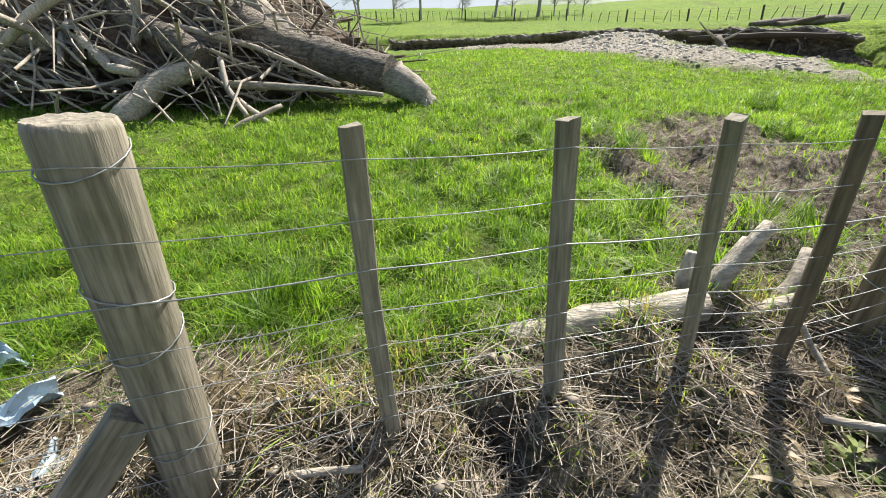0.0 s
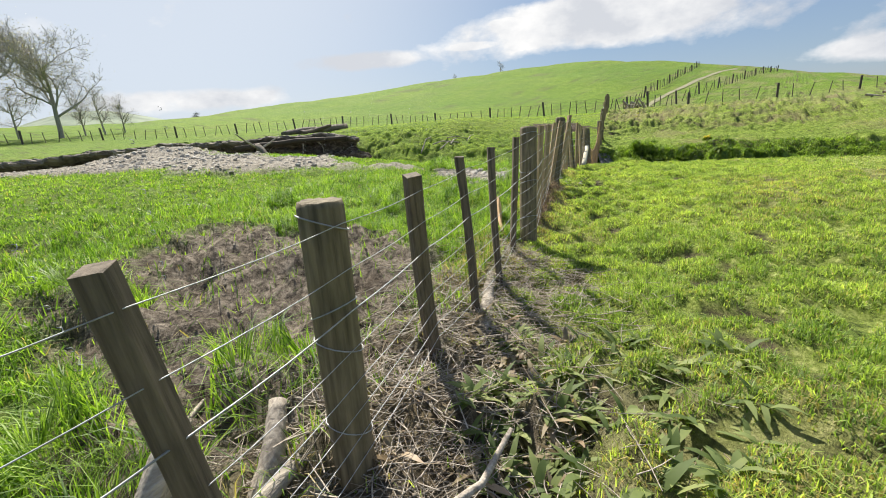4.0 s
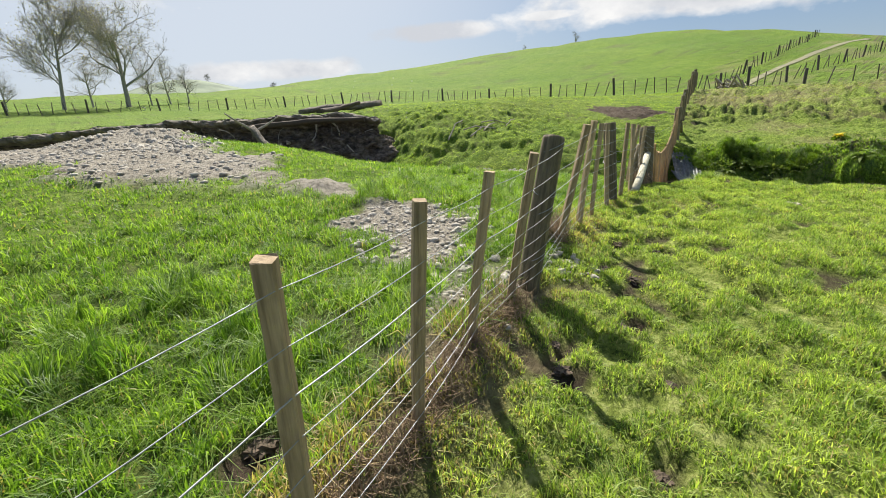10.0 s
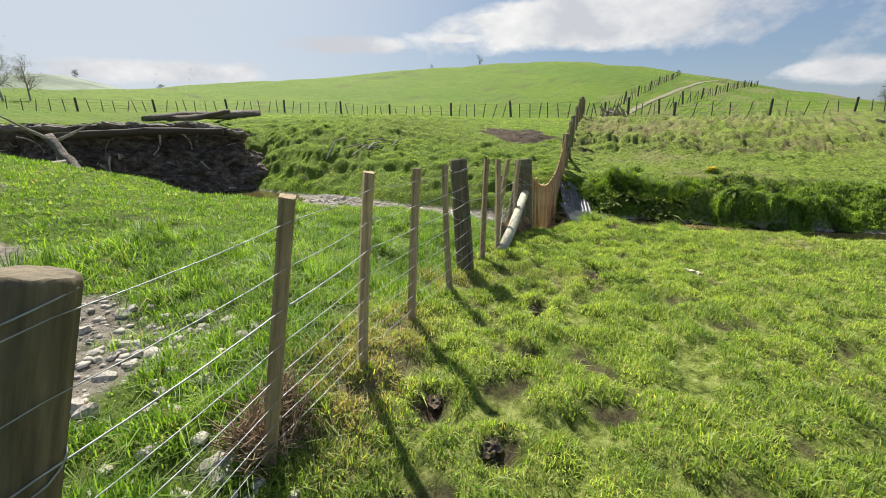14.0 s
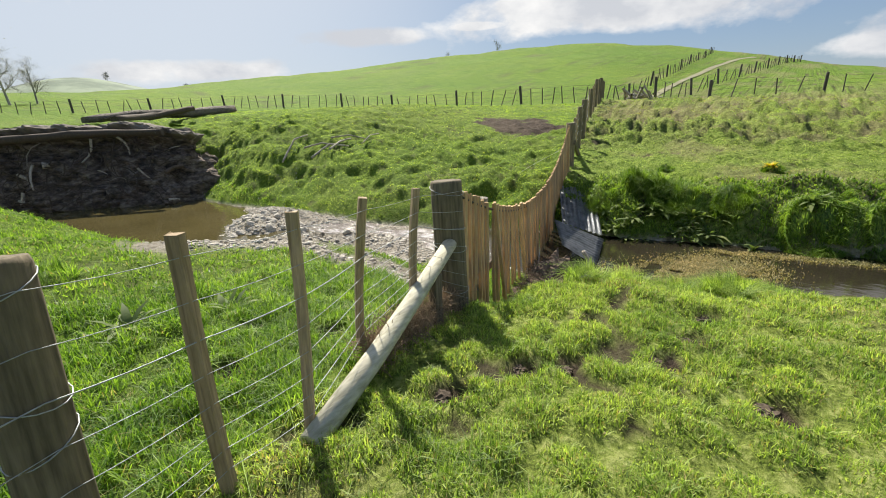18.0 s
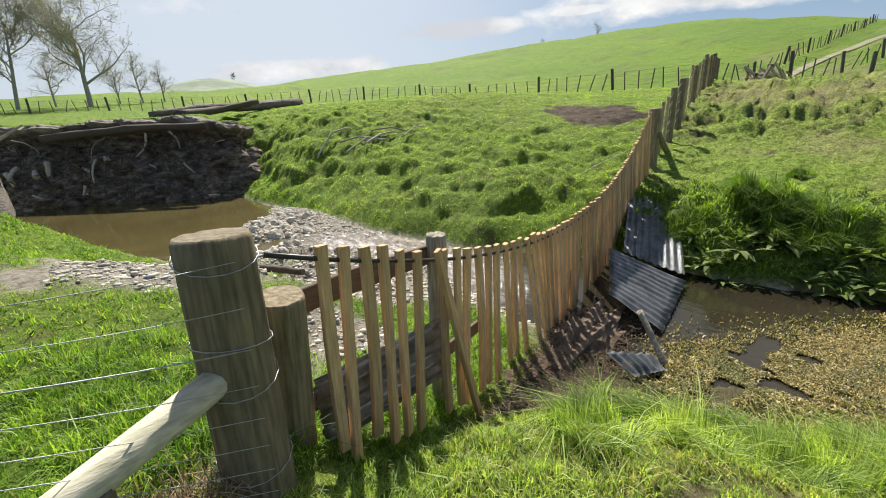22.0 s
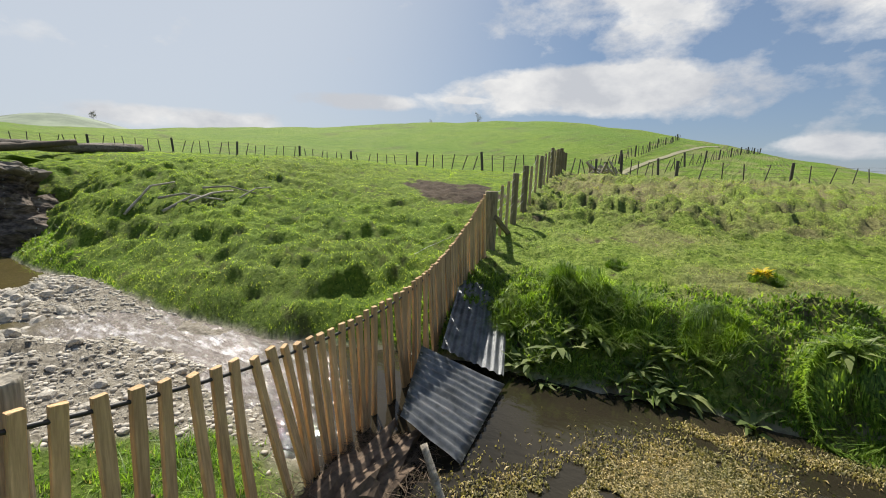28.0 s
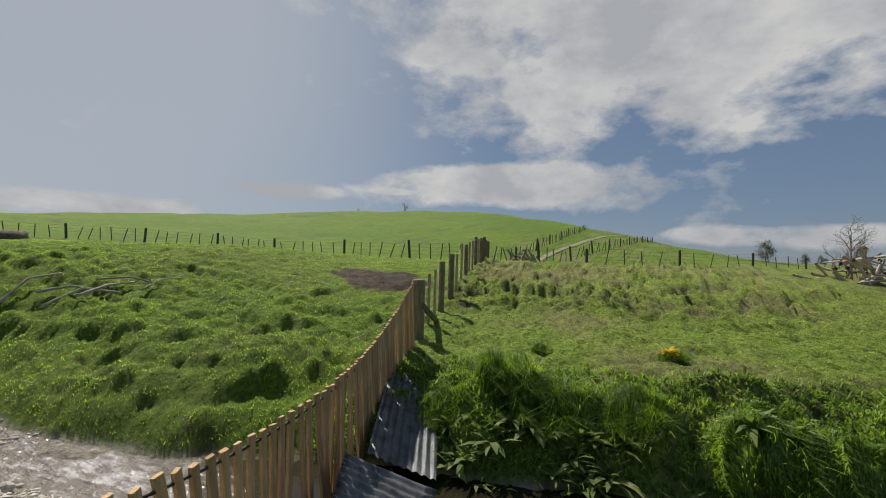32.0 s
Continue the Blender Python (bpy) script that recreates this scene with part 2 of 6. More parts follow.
SPRING = leaf_material("spring leaves", (0.20, 0.19, 0.08), (0.34, 0.30, 0.14), 0.4)
CRESS = leaf_material("drying water weed", (0.055, 0.06, 0.02), (0.50, 0.41, 0.21), 0.2)
PINE = leaf_material("dark foliage", (0.02, 0.035, 0.018), (0.05, 0.075, 0.035), 0.2)


def attr(n, name):
    a = n.new("ShaderNodeAttribute")
    a.attribute_name = name
    return a.outputs["Fac"]


def ground_material():
    m, n, l, b = material("pasture ground", 0.95)
    fine = noise_tex(n, l, 12.0, 8, 0.75)
    mid = noise_tex(n, l, 0.9, 6, 0.6)
    wide = noise_tex(n, l, 0.05, 5, 0.55)
    g = ramp(n, [(0.30, (0.044, 0.092, 0.008)), (0.52, (0.118, 0.200, 0.017)), (0.75, (0.215, 0.305, 0.038))])
    l.new(fine.outputs["Fac"], g.inputs[0])
    gm = ramp(n, [(0.35, (0.80, 0.86, 0.8)), (0.65, (1.2, 1.12, 1.05))])
    l.new(mid.outputs["Fac"], gm.inputs[0])
    c = mixed(n, l, 1.0, g.outputs[0], gm.outputs[0], "MULTIPLY")
    gw = ramp(n, [(0.35, (0.85, 0.92, 0.9)), (0.65, (1.15, 1.08, 1.0))])
    l.new(wide.outputs["Fac"], gw.inputs[0])
    c = mixed(n, l, 1.0, c, gw.outputs[0], "MULTIPLY")
    thatch = ramp(n, [(0.38, (0.06, 0.09, 0.016)), (0.5, (0.24, 0.305, 0.058)), (0.62, (0.45, 0.49, 0.16))])
    l.new(fine.outputs["Fac"], thatch.inputs[0])
    c = mixed(n, l, attr(n, "turf"), c, thatch.outputs[0])
    mud = ramp(n, [(0.39, (0.036, 0.029, 0.022)), (0.5, (0.165, 0.135, 0.104)), (0.62, (0.37, 0.315, 0.25))])
    l.new(fine.outputs["Fac"], mud.inputs[0])
    c = mixed(n, l, attr(n, "mud"), c, mud.outputs[0])
    pebble = n.new("ShaderNodeTexVoronoi")
    pebble.inputs["Scale"].default_value = 16.0
    tc = n.new("ShaderNodeTexCoord")
    l.new(tc.outputs["Object"], pebble.inputs["Vector"])
    pr = ramp(n, [(0.0, (0.46, 0.42, 0.36)), (0.5, (0.36, 0.325, 0.27)), (1.0, (0.17, 0.15, 0.12))])
    l.new(pebble.outputs["Distance"], pr.inputs[0])
    c = mixed(n, l, attr(n, "gravel"), c, pr.outputs[0])
    earth = ramp(n, [(0.3, (0.03, 0.022, 0.016)), (0.55, (0.085, 0.062, 0.045)), (0.8, (0.15, 0.12, 0.09))])
    ef = noise_tex(n, l, 3.0, 8, 0.7, stretch=(1, 1, 2.5))
    l.new(ef.outputs["Fac"], earth.inputs[0])
    c = mixed(n, l, attr(n, "earth"), c, earth.outputs[0])
    dry = ramp(n, [(0.3, (0.15, 0.115, 0.065)), (0.7, (0.33, 0.27, 0.16))])
    l.new(fine.outputs["Fac"], dry.inputs[0])
    c = mixed(n, l, attr(n, "dry"), c, dry.outputs[0])
    # ground far off is paled to grey-green, painting distance haze into its colour
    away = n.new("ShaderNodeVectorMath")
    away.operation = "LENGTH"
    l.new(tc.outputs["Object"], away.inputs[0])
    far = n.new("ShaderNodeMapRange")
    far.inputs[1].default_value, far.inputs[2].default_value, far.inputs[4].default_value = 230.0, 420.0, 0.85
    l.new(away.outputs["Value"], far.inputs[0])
    haze_tint = ramp(n, [(0.4, (0.17, 0.20, 0.17)), (0.6, (0.27, 0.31, 0.25))])
    l.new(wide.outputs["Fac"], haze_tint.inputs[0])
    c = mixed(n, l, far.outputs[0], c, haze_tint.outputs[0])
    l.new(c, b.inputs["Base Color"])
    b.inputs["Specular IOR Level"].default_value = 0.2
    bumped(n, l, b, fine.outputs["Fac"], 1.0, 0.09)
    return m


GROUND = ground_material()


WATER_Z = -0.95


def water_material():
    m, n, l, b = material("stream water", 0.04)
    t = noise_tex(n, l, 0.5, 3)
    r = ramp(n, [(0.3, (0.060, 0.049, 0.020)), (0.7, (0.090, 0.074, 0.030))])
    l.new(t.outputs["Fac"], r.inputs[0])
    run = ramp(n, [(0.3, (0.014, 0.012, 0.008)), (0.7, (0.032, 0.027, 0.018))])
    l.new(t.outputs["Fac"], run.inputs[0])
    place = n.new("ShaderNodeNewGeometry")
    sep = n.new("ShaderNodeSeparateXYZ")
    l.new(place.outputs["Position"], sep.inputs[0])
    silty = n.new("ShaderNodeMapRange")
    silty.inputs[1].default_value, silty.inputs[2].default_value = 6.0, 10.0
    l.new(sep.outputs["Y"], silty.inputs[0])
    body = mixed(n, l, silty.outputs[0], run.outputs[0], r.outputs[0])
    b.inputs["IOR"].default_value = 1.33
    w = noise_tex(n, l, 7.0, 4, 0.55, stretch=(1.4, 0.7, 1.0))
    geo = n.new("ShaderNodeNewGeometry")
    mp = n.new("ShaderNodeMapping")
    mp.vector_type = "TEXTURE"
    mp.inputs["Location"].default_value, mp.inputs["Scale"].default_value = (15.1, 8.5, WATER_Z), (1.6, 3.0, 9.0)
    l.new(geo.outputs["Position"], mp.inputs["Vector"])
    ln = n.new("ShaderNodeVectorMath")
    ln.operation = "LENGTH"
    l.new(mp.outputs[0], ln.inputs[0])
    mr = n.new("ShaderNodeMapRange")
    mr.inputs[1].default_value, mr.inputs[2].default_value, mr.inputs[3].default_value, mr.inputs[4].default_value = 0.6, 1.15, 1.0, 0.05
    l.new(ln.outputs["Value"], mr.inputs[0])
    bp = n.new("ShaderNodeBump")
    bp.inputs["Distance"].default_value = 0.10
    rg = n.new("ShaderNodeMapRange")
    rg.inputs[1].default_value, rg.inputs[2].default_value, rg.inputs[3].default_value, rg.inputs[4].default_value = 0.6, 1.15, 0.14, 0.03
    # white water of the riffle; its sun glitter is painted in as pale streaks
    fn = noise_tex(n, l, 6.0, 5, 0.6, stretch=(1.5, 0.5, 1.0))
    fr = ramp(n, [(0.48, (0, 0, 0)), (0.66, (1, 1, 1))])
    l.new(fn.outputs["Fac"], fr.inputs[0])
    fm = n.new("ShaderNodeMapRange")
    fm.inputs[1].default_value, fm.inputs[2].default_value, fm.inputs[3].default_value, fm.inputs[4].default_value = 0.50, 1.0, 0.9, 0.0
    l.new(ln.outputs["Value"], fm.inputs[0])
    # riffle body lightened: the sky's reflection is put into the base colour
    body = mixed(n, l, fm.outputs[0], body, (0.21, 0.18, 0.165))
    patchy = ramp(n, [(0.40, (0.10, 0.10, 0.10)), (0.56, (1, 1, 1))])
    l.new(noise_tex(n, l, 1.9, 5, 0.7, stretch=(1.0, 0.5, 1.0)).outputs["Fac"], patchy.inputs[0])
    broken = mixed(n, l, 1.0, fr.outputs[0], patchy.outputs[0], "MULTIPLY")
    mul = n.new("ShaderNodeMath")
    mul.operation = "MULTIPLY"
    l.new(broken, mul.inputs[0])
    l.new(fm.outputs[0], mul.inputs[1])
    l.new(mixed(n, l, mul.outputs[0], body, (0.60, 0.58, 0.60)), b.inputs["Base Color"])
    l.new(ln.outputs["Value"], rg.inputs[0])
    l.new(rg.outputs[0], b.inputs["Roughness"])
    l.new(mr.outputs[0], bp.inputs["Strength"])
    l.new(w.outputs["Fac"], bp.inputs["Height"])
    l.new(bp.outputs[0], b.inputs["Normal"])
    return m


WATER = water_material()


# ---- terrain ----
NEAR_EDGE = [(-60, 52), (-20, 34), (0, 26.5), (4, 23.4), (7.6, 20.2), (9.6, 17.2), (10.35, 14.6), (10.95, 12.9), (12.05, 11.2), (13.0, 9.8), (14.4, 8.4), (15.05, 7.3), (15.2, 6.2), (15.1, 5.2), (14.85, 4.4), (15.0, 3.8), (15.9, 3.0), (16.6, 1.0), (18, -3), (23, -8), (60, -34)]
FAR_EDGE = [(-60, 56), (-20, 38), (0, 29.0), (9.8, 21.4), (12.6, 19.0), (14.7, 17.3), (14.75, 14.4), (15.35, 12.1), (15.55, 9.2), (16.1, 7.5), (17.3, 5.2), (17.7, 3.3), (18.2, 1.5), (20, -3), (25, -8), (60, -31)]
FENCE_LINE = [(-6.0, -1.2), (-1.2, 0.27), (1.39, 0.93), (4.03, 1.70), (6.65, 2.55), (9.65, 3.62), (12.08, 4.20), (19.64, 6.41), (34.0, 10.9), (60, 18)]


def seg_dist(x, y, line):
    best = np.full(x.shape, 1e9)
    for (ax, ay), (bx, by) in zip(line, line[1:]):
        dx, dy = bx - ax, by - ay
        k = np.clip(((x - ax) * dx + (y - ay) * dy) / (dx * dx + dy * dy), 0, 1)
        best = np.minimum(best, np.hypot(x - ax - k * dx, y - ay - k * dy))
    return best


def inside(x, y, poly):
    res = np.zeros(x.shape, bool)
    for (ax, ay), (bx, by) in zip(poly, poly[1:] + poly[:1]):
        c = ((ay > y) != (by > y)) & (x < (bx - ax) * (y - ay) / (by - ay + 1e-12) + ax)
        res ^= c
    return res


def smooth(a, b, v):
    t = np.clip((v - a) / (b - a), 0, 1)
    return t * t * (3 - 2 * t)


def hash2(i, j, k):
    v = np.sin(i * 127.1 + j * 311.7 + k * 74.7) * 43758.5453
    return v - np.floor(v)


def vnoise(x, y, k=0):
    i, j = np.floor(x), np.floor(y)
    u, v = x - i, y - j
    u, v = u * u * (3 - 2 * u), v * v * (3 - 2 * v)
    a, b, c, d = hash2(i, j, k), hash2(i + 1, j, k), hash2(i, j + 1, k), hash2(i + 1, j + 1, k)
    return (a * (1 - u) + b * u) * (1 - v) + (c * (1 - u) + d * u) * v


def fbm(x, y, k=0, octaves=4):
    s, amp, tot = 0.0, 1.0, 0.0
    for o in range(octaves):
        s, tot = s + amp * vnoise(x * 2 ** o, y * 2 ** o, k + o * 7), tot + amp
        amp *= 0.5
    return s / tot


def worley(x, y, k=0):
    """Distance to the nearest of scattered points, one to a unit cell."""
    i, j = np.floor(x), np.floor(y)
    best = np.full(np.shape(x), 9.0)
    for a in (-1, 0, 1):
        for b in (-1, 0, 1):
            px, py = i + a + hash2(i + a, j + b, k), j + b + hash2(i + a, j + b, k + 3)
            best = np.minimum(best, np.hypot(x - px, y - py))
    return best


# hoof pits beside the fence: x, y, radius
PITS = [(7.2, 2.11, 0.13), (6.54, 1.87, 0.11), (7.91, 2.62, 0.13), (7.82, 2.21, 0.12), (7.32, 2.4, 0.12), (11.56, 3.24, 0.15), (12.44, 3.15, 0.13), (13.14, 2.48, 0.16), (12.04, 2.03, 0.17), (11.81, 3.05, 0.10), (11.05, 3.4, 0.13), (11.08, 4.43, 0.16), (10.39, 4.45, 0.14), (4.64, 2.35, 0.17), (5.21, 1.47, 0.16), (5.9, 1.87, 0.13), (6.2, 1.5, 0.10), (5.7, 1.35, 0.11), (8.6, 2.45, 0.12), (9.3, 2.7, 0.12), (12.6, 2.5, 0.11), (6.15, 2.05, 0.11), (7.5, 1.5, 0.10), (10.2, 2.6, 0.11), (12.2, 2.6, 0.12)]
BAR = [(2.2, 17.0), (3.2, 13.5), (4.6, 9.6), (5.9, 7.1), (6.7, 6.2), (7.1, 7.4), (7.0, 9.5), (6.8, 11.5), (7.4, 15.5), (7.6, 18.5), (5.0, 20.8), (1.0, 22.0), (0.0, 20.0)]
CREST_AZ = [-180, -100, -60, -23, -12, 0, 10, 20, 30, 41, 52, 65, 72, 79, 90, 97, 104, 115, 140, 180]
CREST_EL = [0.6, 1.0, 1.6, 2.8, 2.8, 2.8, 2.7, 3.4, 4.5, 5.3, 6.15, 6.6, 6.55, 5.1, 3.0, 1.1, 0.6, 0.4, 0.4, 0.6]


def fields(x, y):
    """Height and the masks of the ground at arrays x, y."""
    x, y = np.asarray(x, float), np.asarray(y, float)
    wob = 0.35 * (fbm(x * 0.9, y * 0.9, 11, 3) - 0.5)
    dn, df = seg_dist(x, y, NEAR_EDGE), seg_dist(x, y, FAR_EDGE)
    channel = inside(x, y, NEAR_EDGE + FAR_EDGE[::-1])
    far_side = ~channel & (df < dn)
    dn, df = np.maximum(dn + wob, 0), np.maximum(df + wob, 0)
    north = y - np.interp(x, [p[0] for p in FENCE_LINE], [p[1] for p in FENCE_LINE])
    path_side = np.interp(x, [-2, 1.0, 2.2, 3.2, 4.4, 5.4, 7.0, 8.2, 9.5, 10.6, 11.3, 12.0, 13.5], [0.08, 0.14, 0.21, 0.20, 0.22, 0.25, 0.28, 0.26, 0.19, 0.15, 0.06, 0.0, -0.02])
    meadow = np.interp(x, [-3, 0.3, 2.5, 4.0, 7.8, 8.8, 9.6], [0.05, 0.18, 0.18, 0.17, 0.17, 0.06, 0.0])
    base = path_side + meadow * smooth(-0.35, 0.25, north) + np.clip(0.05 * (north - 1.2), 0, 0.42) * np.interp(x, [8.5, 11], [1, 0.5]) + 0.11 * smooth(-0.6, -1.4, north) * np.exp(-((x - 2.1) / 1.2) ** 2) - 0.02 * np.clip(-north - 2, 0, 12)
    zn = np.interp(dn, [0, 0.35, 0.9, 1.4, 2.0, 2.8, 4.0], [-0.97, -0.86, -0.68, -0.45, -0.18, -0.03, 0.0])
    steep = np.interp(dn, [0, 0.3, 0.7, 1.2, 1.8, 4.0], [-0.97, -0.62, -0.25, -0.06, 0.0, 0.0])
    cut = smooth(9.8, 12.0, y)
    zn = zn * (1 - cut) + steep * cut
    near = base * smooth(0.8 - 0.5 * cut, 3.4 - 1.6 * cut, dn) + zn + 0.20 * np.exp(-(((x - 13.45) / 0.75) ** 2 + ((y - 3.2) / 0.6) ** 2))
    sunk = smooth(-0.60, -0.08, north) * smooth(12.05, 12.9, x) * smooth(7.6, 5.6, y)
    near = np.maximum(near - 0.36 * sunk, np.minimum(near, -0.80))
    shoal = smooth(0.0, 0.5, 1 - np.hypot((x - 13.9) / 1.35, (y - 8.4) / 2.3))
    near = near * (1 - shoal) + shoal * (-0.80 + 0.28 * (fbm(x * 2.1, y * 2.1, 5, 4) - 0.5))
    zf = np.interp(df, [0, 0.35, 0.9, 1.7, 3.0, 5.0, 8.0, 14, 25, 45], [-0.97, -0.66, -0.34, -0.08, 0.04, 0.22, 0.72, 1.32, 1.5, 1.6])
    zf = zf + (0.30 * smooth(7, 13, y) + 0.75 * smooth(11.5, 16.5, y)) * smooth(0.3, 3.0, df) * (1 - smooth(6, 17, df))
    cliff = smooth(15.6, 14.5, x) * smooth(15.6, 17.2, y) * smooth(-8.0, -3.0, x)
    dc = np.clip(df + 0.9 * (fbm(x * 0.7, y * 0.7, 15, 4) - 0.5) - 1.0, 0, None)
    zc = np.interp(dc, [0, 0.10, 0.22, 0.30, 0.55, 0.62, 1.2, 4, 30], [-0.97, -0.6, -0.05, 0.25, 0.55, 1.05, 1.30, 1.45, 1.7]) + 0.25 * (fbm(x * 1.1, y * 1.1, 16, 4) - 0.5) * smooth(0.1, 0.4, dc) * smooth(3, 1, dc)
    zf = zf * (1 - cliff) + zc * cliff
    mid = np.minimum(dn, df)
    bed = WATER_Z - 0.05 - 0.28 * smooth(0.0, 1.0, mid)
    rough_bed = fbm(x * 2.1, y * 2.1, 5, 4) - 0.5
    bed = bed + np.exp(-(((x - 14.1) / 1.15) ** 2 + ((y - 11.7) / 1.5) ** 2)) * (0.46 + 0.25 * rough_bed) + np.exp(-(((x - 14.5) / 1.3) ** 2 + ((y - 8.6) / 2.0) ** 2)) * (0.10 + 0.34 * rough_bed) + np.exp(-(((x - 13.6) / 0.8) ** 2 + ((y - 8.0) / 1.4) ** 2)) * (0.36 + 0.3 * rough_bed)
    z = np.where(channel, bed, np.where(far_side, zf, near))
    hx, hy = x - 10.0, y - 2.0
    r, az = np.hypot(hx, hy), np.degrees(np.arctan2(hx, hy))
    crest = np.interp(az, CREST_AZ, CREST_EL)
    crest = (crest + np.interp(az - 4, CREST_AZ, CREST_EL) + np.interp(az + 4, CREST_AZ, CREST_EL)) / 3
    top = 1.3 + 135 * np.tan(np.radians(crest))
    k = smooth(38, 150, r)
    lift = np.interp(r, [0, 38, 60, 90, 120, 140, 180, 300], [0, 0, 0.22, 0.58, 0.9, 1.0, 0.95, 0.4])
    z = np.where(r > 30, z * (1 - k) + k * 1.6 + lift * (top - 1.6), z)
    z = z + 36 * np.exp(-((az - 11) / 9.0) ** 2) * smooth(300, 520, r) * (1 - smooth(700, 1100, r))
    z = z + 10 * np.exp(-((az - 24) / 6.0) ** 2) * smooth(300, 520, r) * (1 - smooth(700, 1100, r))
    far_roll = smooth(40, 90, r) * (1 - smooth(200, 400, r))
    z = z + far_roll * (1.1 * (fbm(x / 26, y / 26, 3, 3) - 0.5) + 1.3 * (fbm(x / 9, y / 9, 13, 3) - 0.5) * smooth(60, 110, r))
    # hummocks trodden into the turf
    hum = fbm(x * 2.3, y * 2.3, 21, 4) - 0.5
    slope_zone = np.where(far_side, smooth(0.2, 1.0, df) * (1 - 0.85 * np.where(north > 0, smooth(3.0, 8.0, df), smooth(1.3, 2.2, df))), 0.0) * (1 - cliff)
    right_slope = np.where(far_side & (north < 0), smooth(4, 7, df) * (1 - smooth(18, 30, df)), 0.0)
    clod = fbm(x * 5.0, y * 5.0, 51, 3) - 0.5
    bend_x, bend_y = x + 0.25 * (fbm(x * 2, y * 2, 71, 2) - 0.5), y + 0.25 * (fbm(x * 2, y * 2, 73, 2) - 0.5)
    dome = 1 - np.clip(worley(bend_x * 2.2, bend_y * 2.6, 81) / 0.75, 0, 1) ** 2
    gap = smooth(0.80, 0.97, 1 - np.abs(2 * fbm(bend_x * 1.0, bend_y * 1.5, 101, 3) - 1)) + 0.7 * smooth(0.84, 0.97, 1 - np.abs(2 * fbm(bend_x * 2.6, bend_y * 3.4, 111, 2) - 1))
    terrace = fbm(df * 2.6 + 0.6 * fbm(x, y, 77, 2), y * 0.9 + x * 0.3, 121, 4) - 0.5
    small = 1 - np.clip(worley(bend_x * 4.2, bend_y * 4.2, 83) / 0.7, 0, 1) ** 2
    z = z + (hum * (0.08 + 0.26 * slope_zone + 0.24 * right_slope) + clod * (0.06 + 0.07 * slope_zone + 0.10 * right_slope) + terrace * (0.40 * slope_zone + 0.44 * right_slope) + (dome - 0.6) * 0.025 * slope_zone - gap * (0.05 * slope_zone + 0.10 * right_slope) + (small - 0.6) * np.where(north < 0, 0.065, 0.035)) * np.where(channel, 0.15, 1) * (1 - smooth(60, 120, r))
    for mx, my, mr, mh in ((18.55, 1.75, 0.42, 0.34), (18.75, 1.05, 0.40, 0.30), (19.3, 0.35, 0.45, 0.30), (18.25, 4.45, 0.45, 0.22), (19.3, 1.5, 0.4, 0.22), (18.5, 2.7, 0.35, 0.15)):
        z = z + mh * np.exp(-(((x - mx) / mr) ** 2 + ((y - my) / mr) ** 2) ** 1.5)
    # masks
    n1, n2 = fbm(x * 1.3, y * 1.3, 31, 4), fbm(x * 0.45, y * 0.45, 41, 4)
    mud = smooth(0.0, 0.35, 1.05 - np.hypot((x - 1.75) / 1.4, (north - 1.45) / 1.8) + 1.0 * (n1 - 0.5))
    mud = np.maximum(mud, 0.8 * smooth(0.0, 0.3, 0.8 - np.hypot((x - 0.9) / 0.8, (north - 4.6) / 0.5) + 1.2 * (n1 - 0.5)))
    mud = np.maximum(mud, smooth(0.1, 0.5, 0.75 - np.hypot((x - 1.35) / 2.3, (north + 0.45) / 1.4) + 1.2 * (n1 - 0.5)))
    mud = np.maximum(mud, smooth(0.2, 0.5, 0.9 - np.hypot((x + 1.6) / 1.6, (north + 0.3) / 1.3) + 0.9 * (n1 - 0.5)))
    mud = np.maximum(mud, 0.92 * smooth(0.5, 0.22, np.abs(north + 0.12) + 0.5 * (n1 - 0.5)) * smooth(-3.2, -2.4, x) * smooth(2.9, 2.2, x))
    n3 = fbm(x * 1.9, y * 1.9, 91, 3)
    bare = np.maximum(0, smooth(0.42, 0.14, small) * smooth(0.54, 0.64, n3) * np.where(north < 0, 0.9, 0.5))
    bare = np.maximum(bare, np.clip(gap, 0, 1) * np.maximum(0.6 * right_slope, 0.10 * slope_zone))
    bare = np.maximum(bare, np.where(far_side, smooth(0.0, 0.3, 1 - np.hypot((x - 23.5) / 1.6, (y - 10.2) / 1.8) + 1.8 * (n1 - 0.5)), 0))
    dry = smooth(0.50, 0.66, n2) * np.where(north > 0, 0.08, 0.42) + right_slope * 0.15 * smooth(0.4, 0.6, n1)
    dry = np.maximum(dry, smooth(0.45, 0.1, np.abs(north - 0.05)) * smooth(0.42, 0.6, n1) * (x > -3) * (x < 12) * 0.9)
    gravel = np.where(channel, 1.0, np.where(far_side, smooth(0.12, 0.0, df), smooth(0.55, 0.15, dn) * smooth(4.2, 5.6, y)))
    bar_rim = seg_dist(x, y, BAR + BAR[:1]) * np.where(inside(x, y, BAR), 1.0, -1.0)
    bar = smooth(-0.3, 0.35, bar_rim + 1.8 * (n1 - 0.5))
    spill = smooth(0.0, 0.35, 1 - np.hypot((x - 12.1) / 1.5, (y - 7.9) / 1.6) + 0.9 * (n1 - 0.5))
    spill = np.maximum(spill, smooth(0.0, 0.4, 1 - np.hypot((x - 13.9) / 1.5, (y - 7.6) / 1.6) + 1.6 * (n1 - 0.5)))
    spill = np.maximum(spill, smooth(0.0, 0.4, 0.9 - np.hypot((x - 13.0) / 1.1, (y - 5.9) / 1.1) + 1.9 * (n1 - 0.5)))
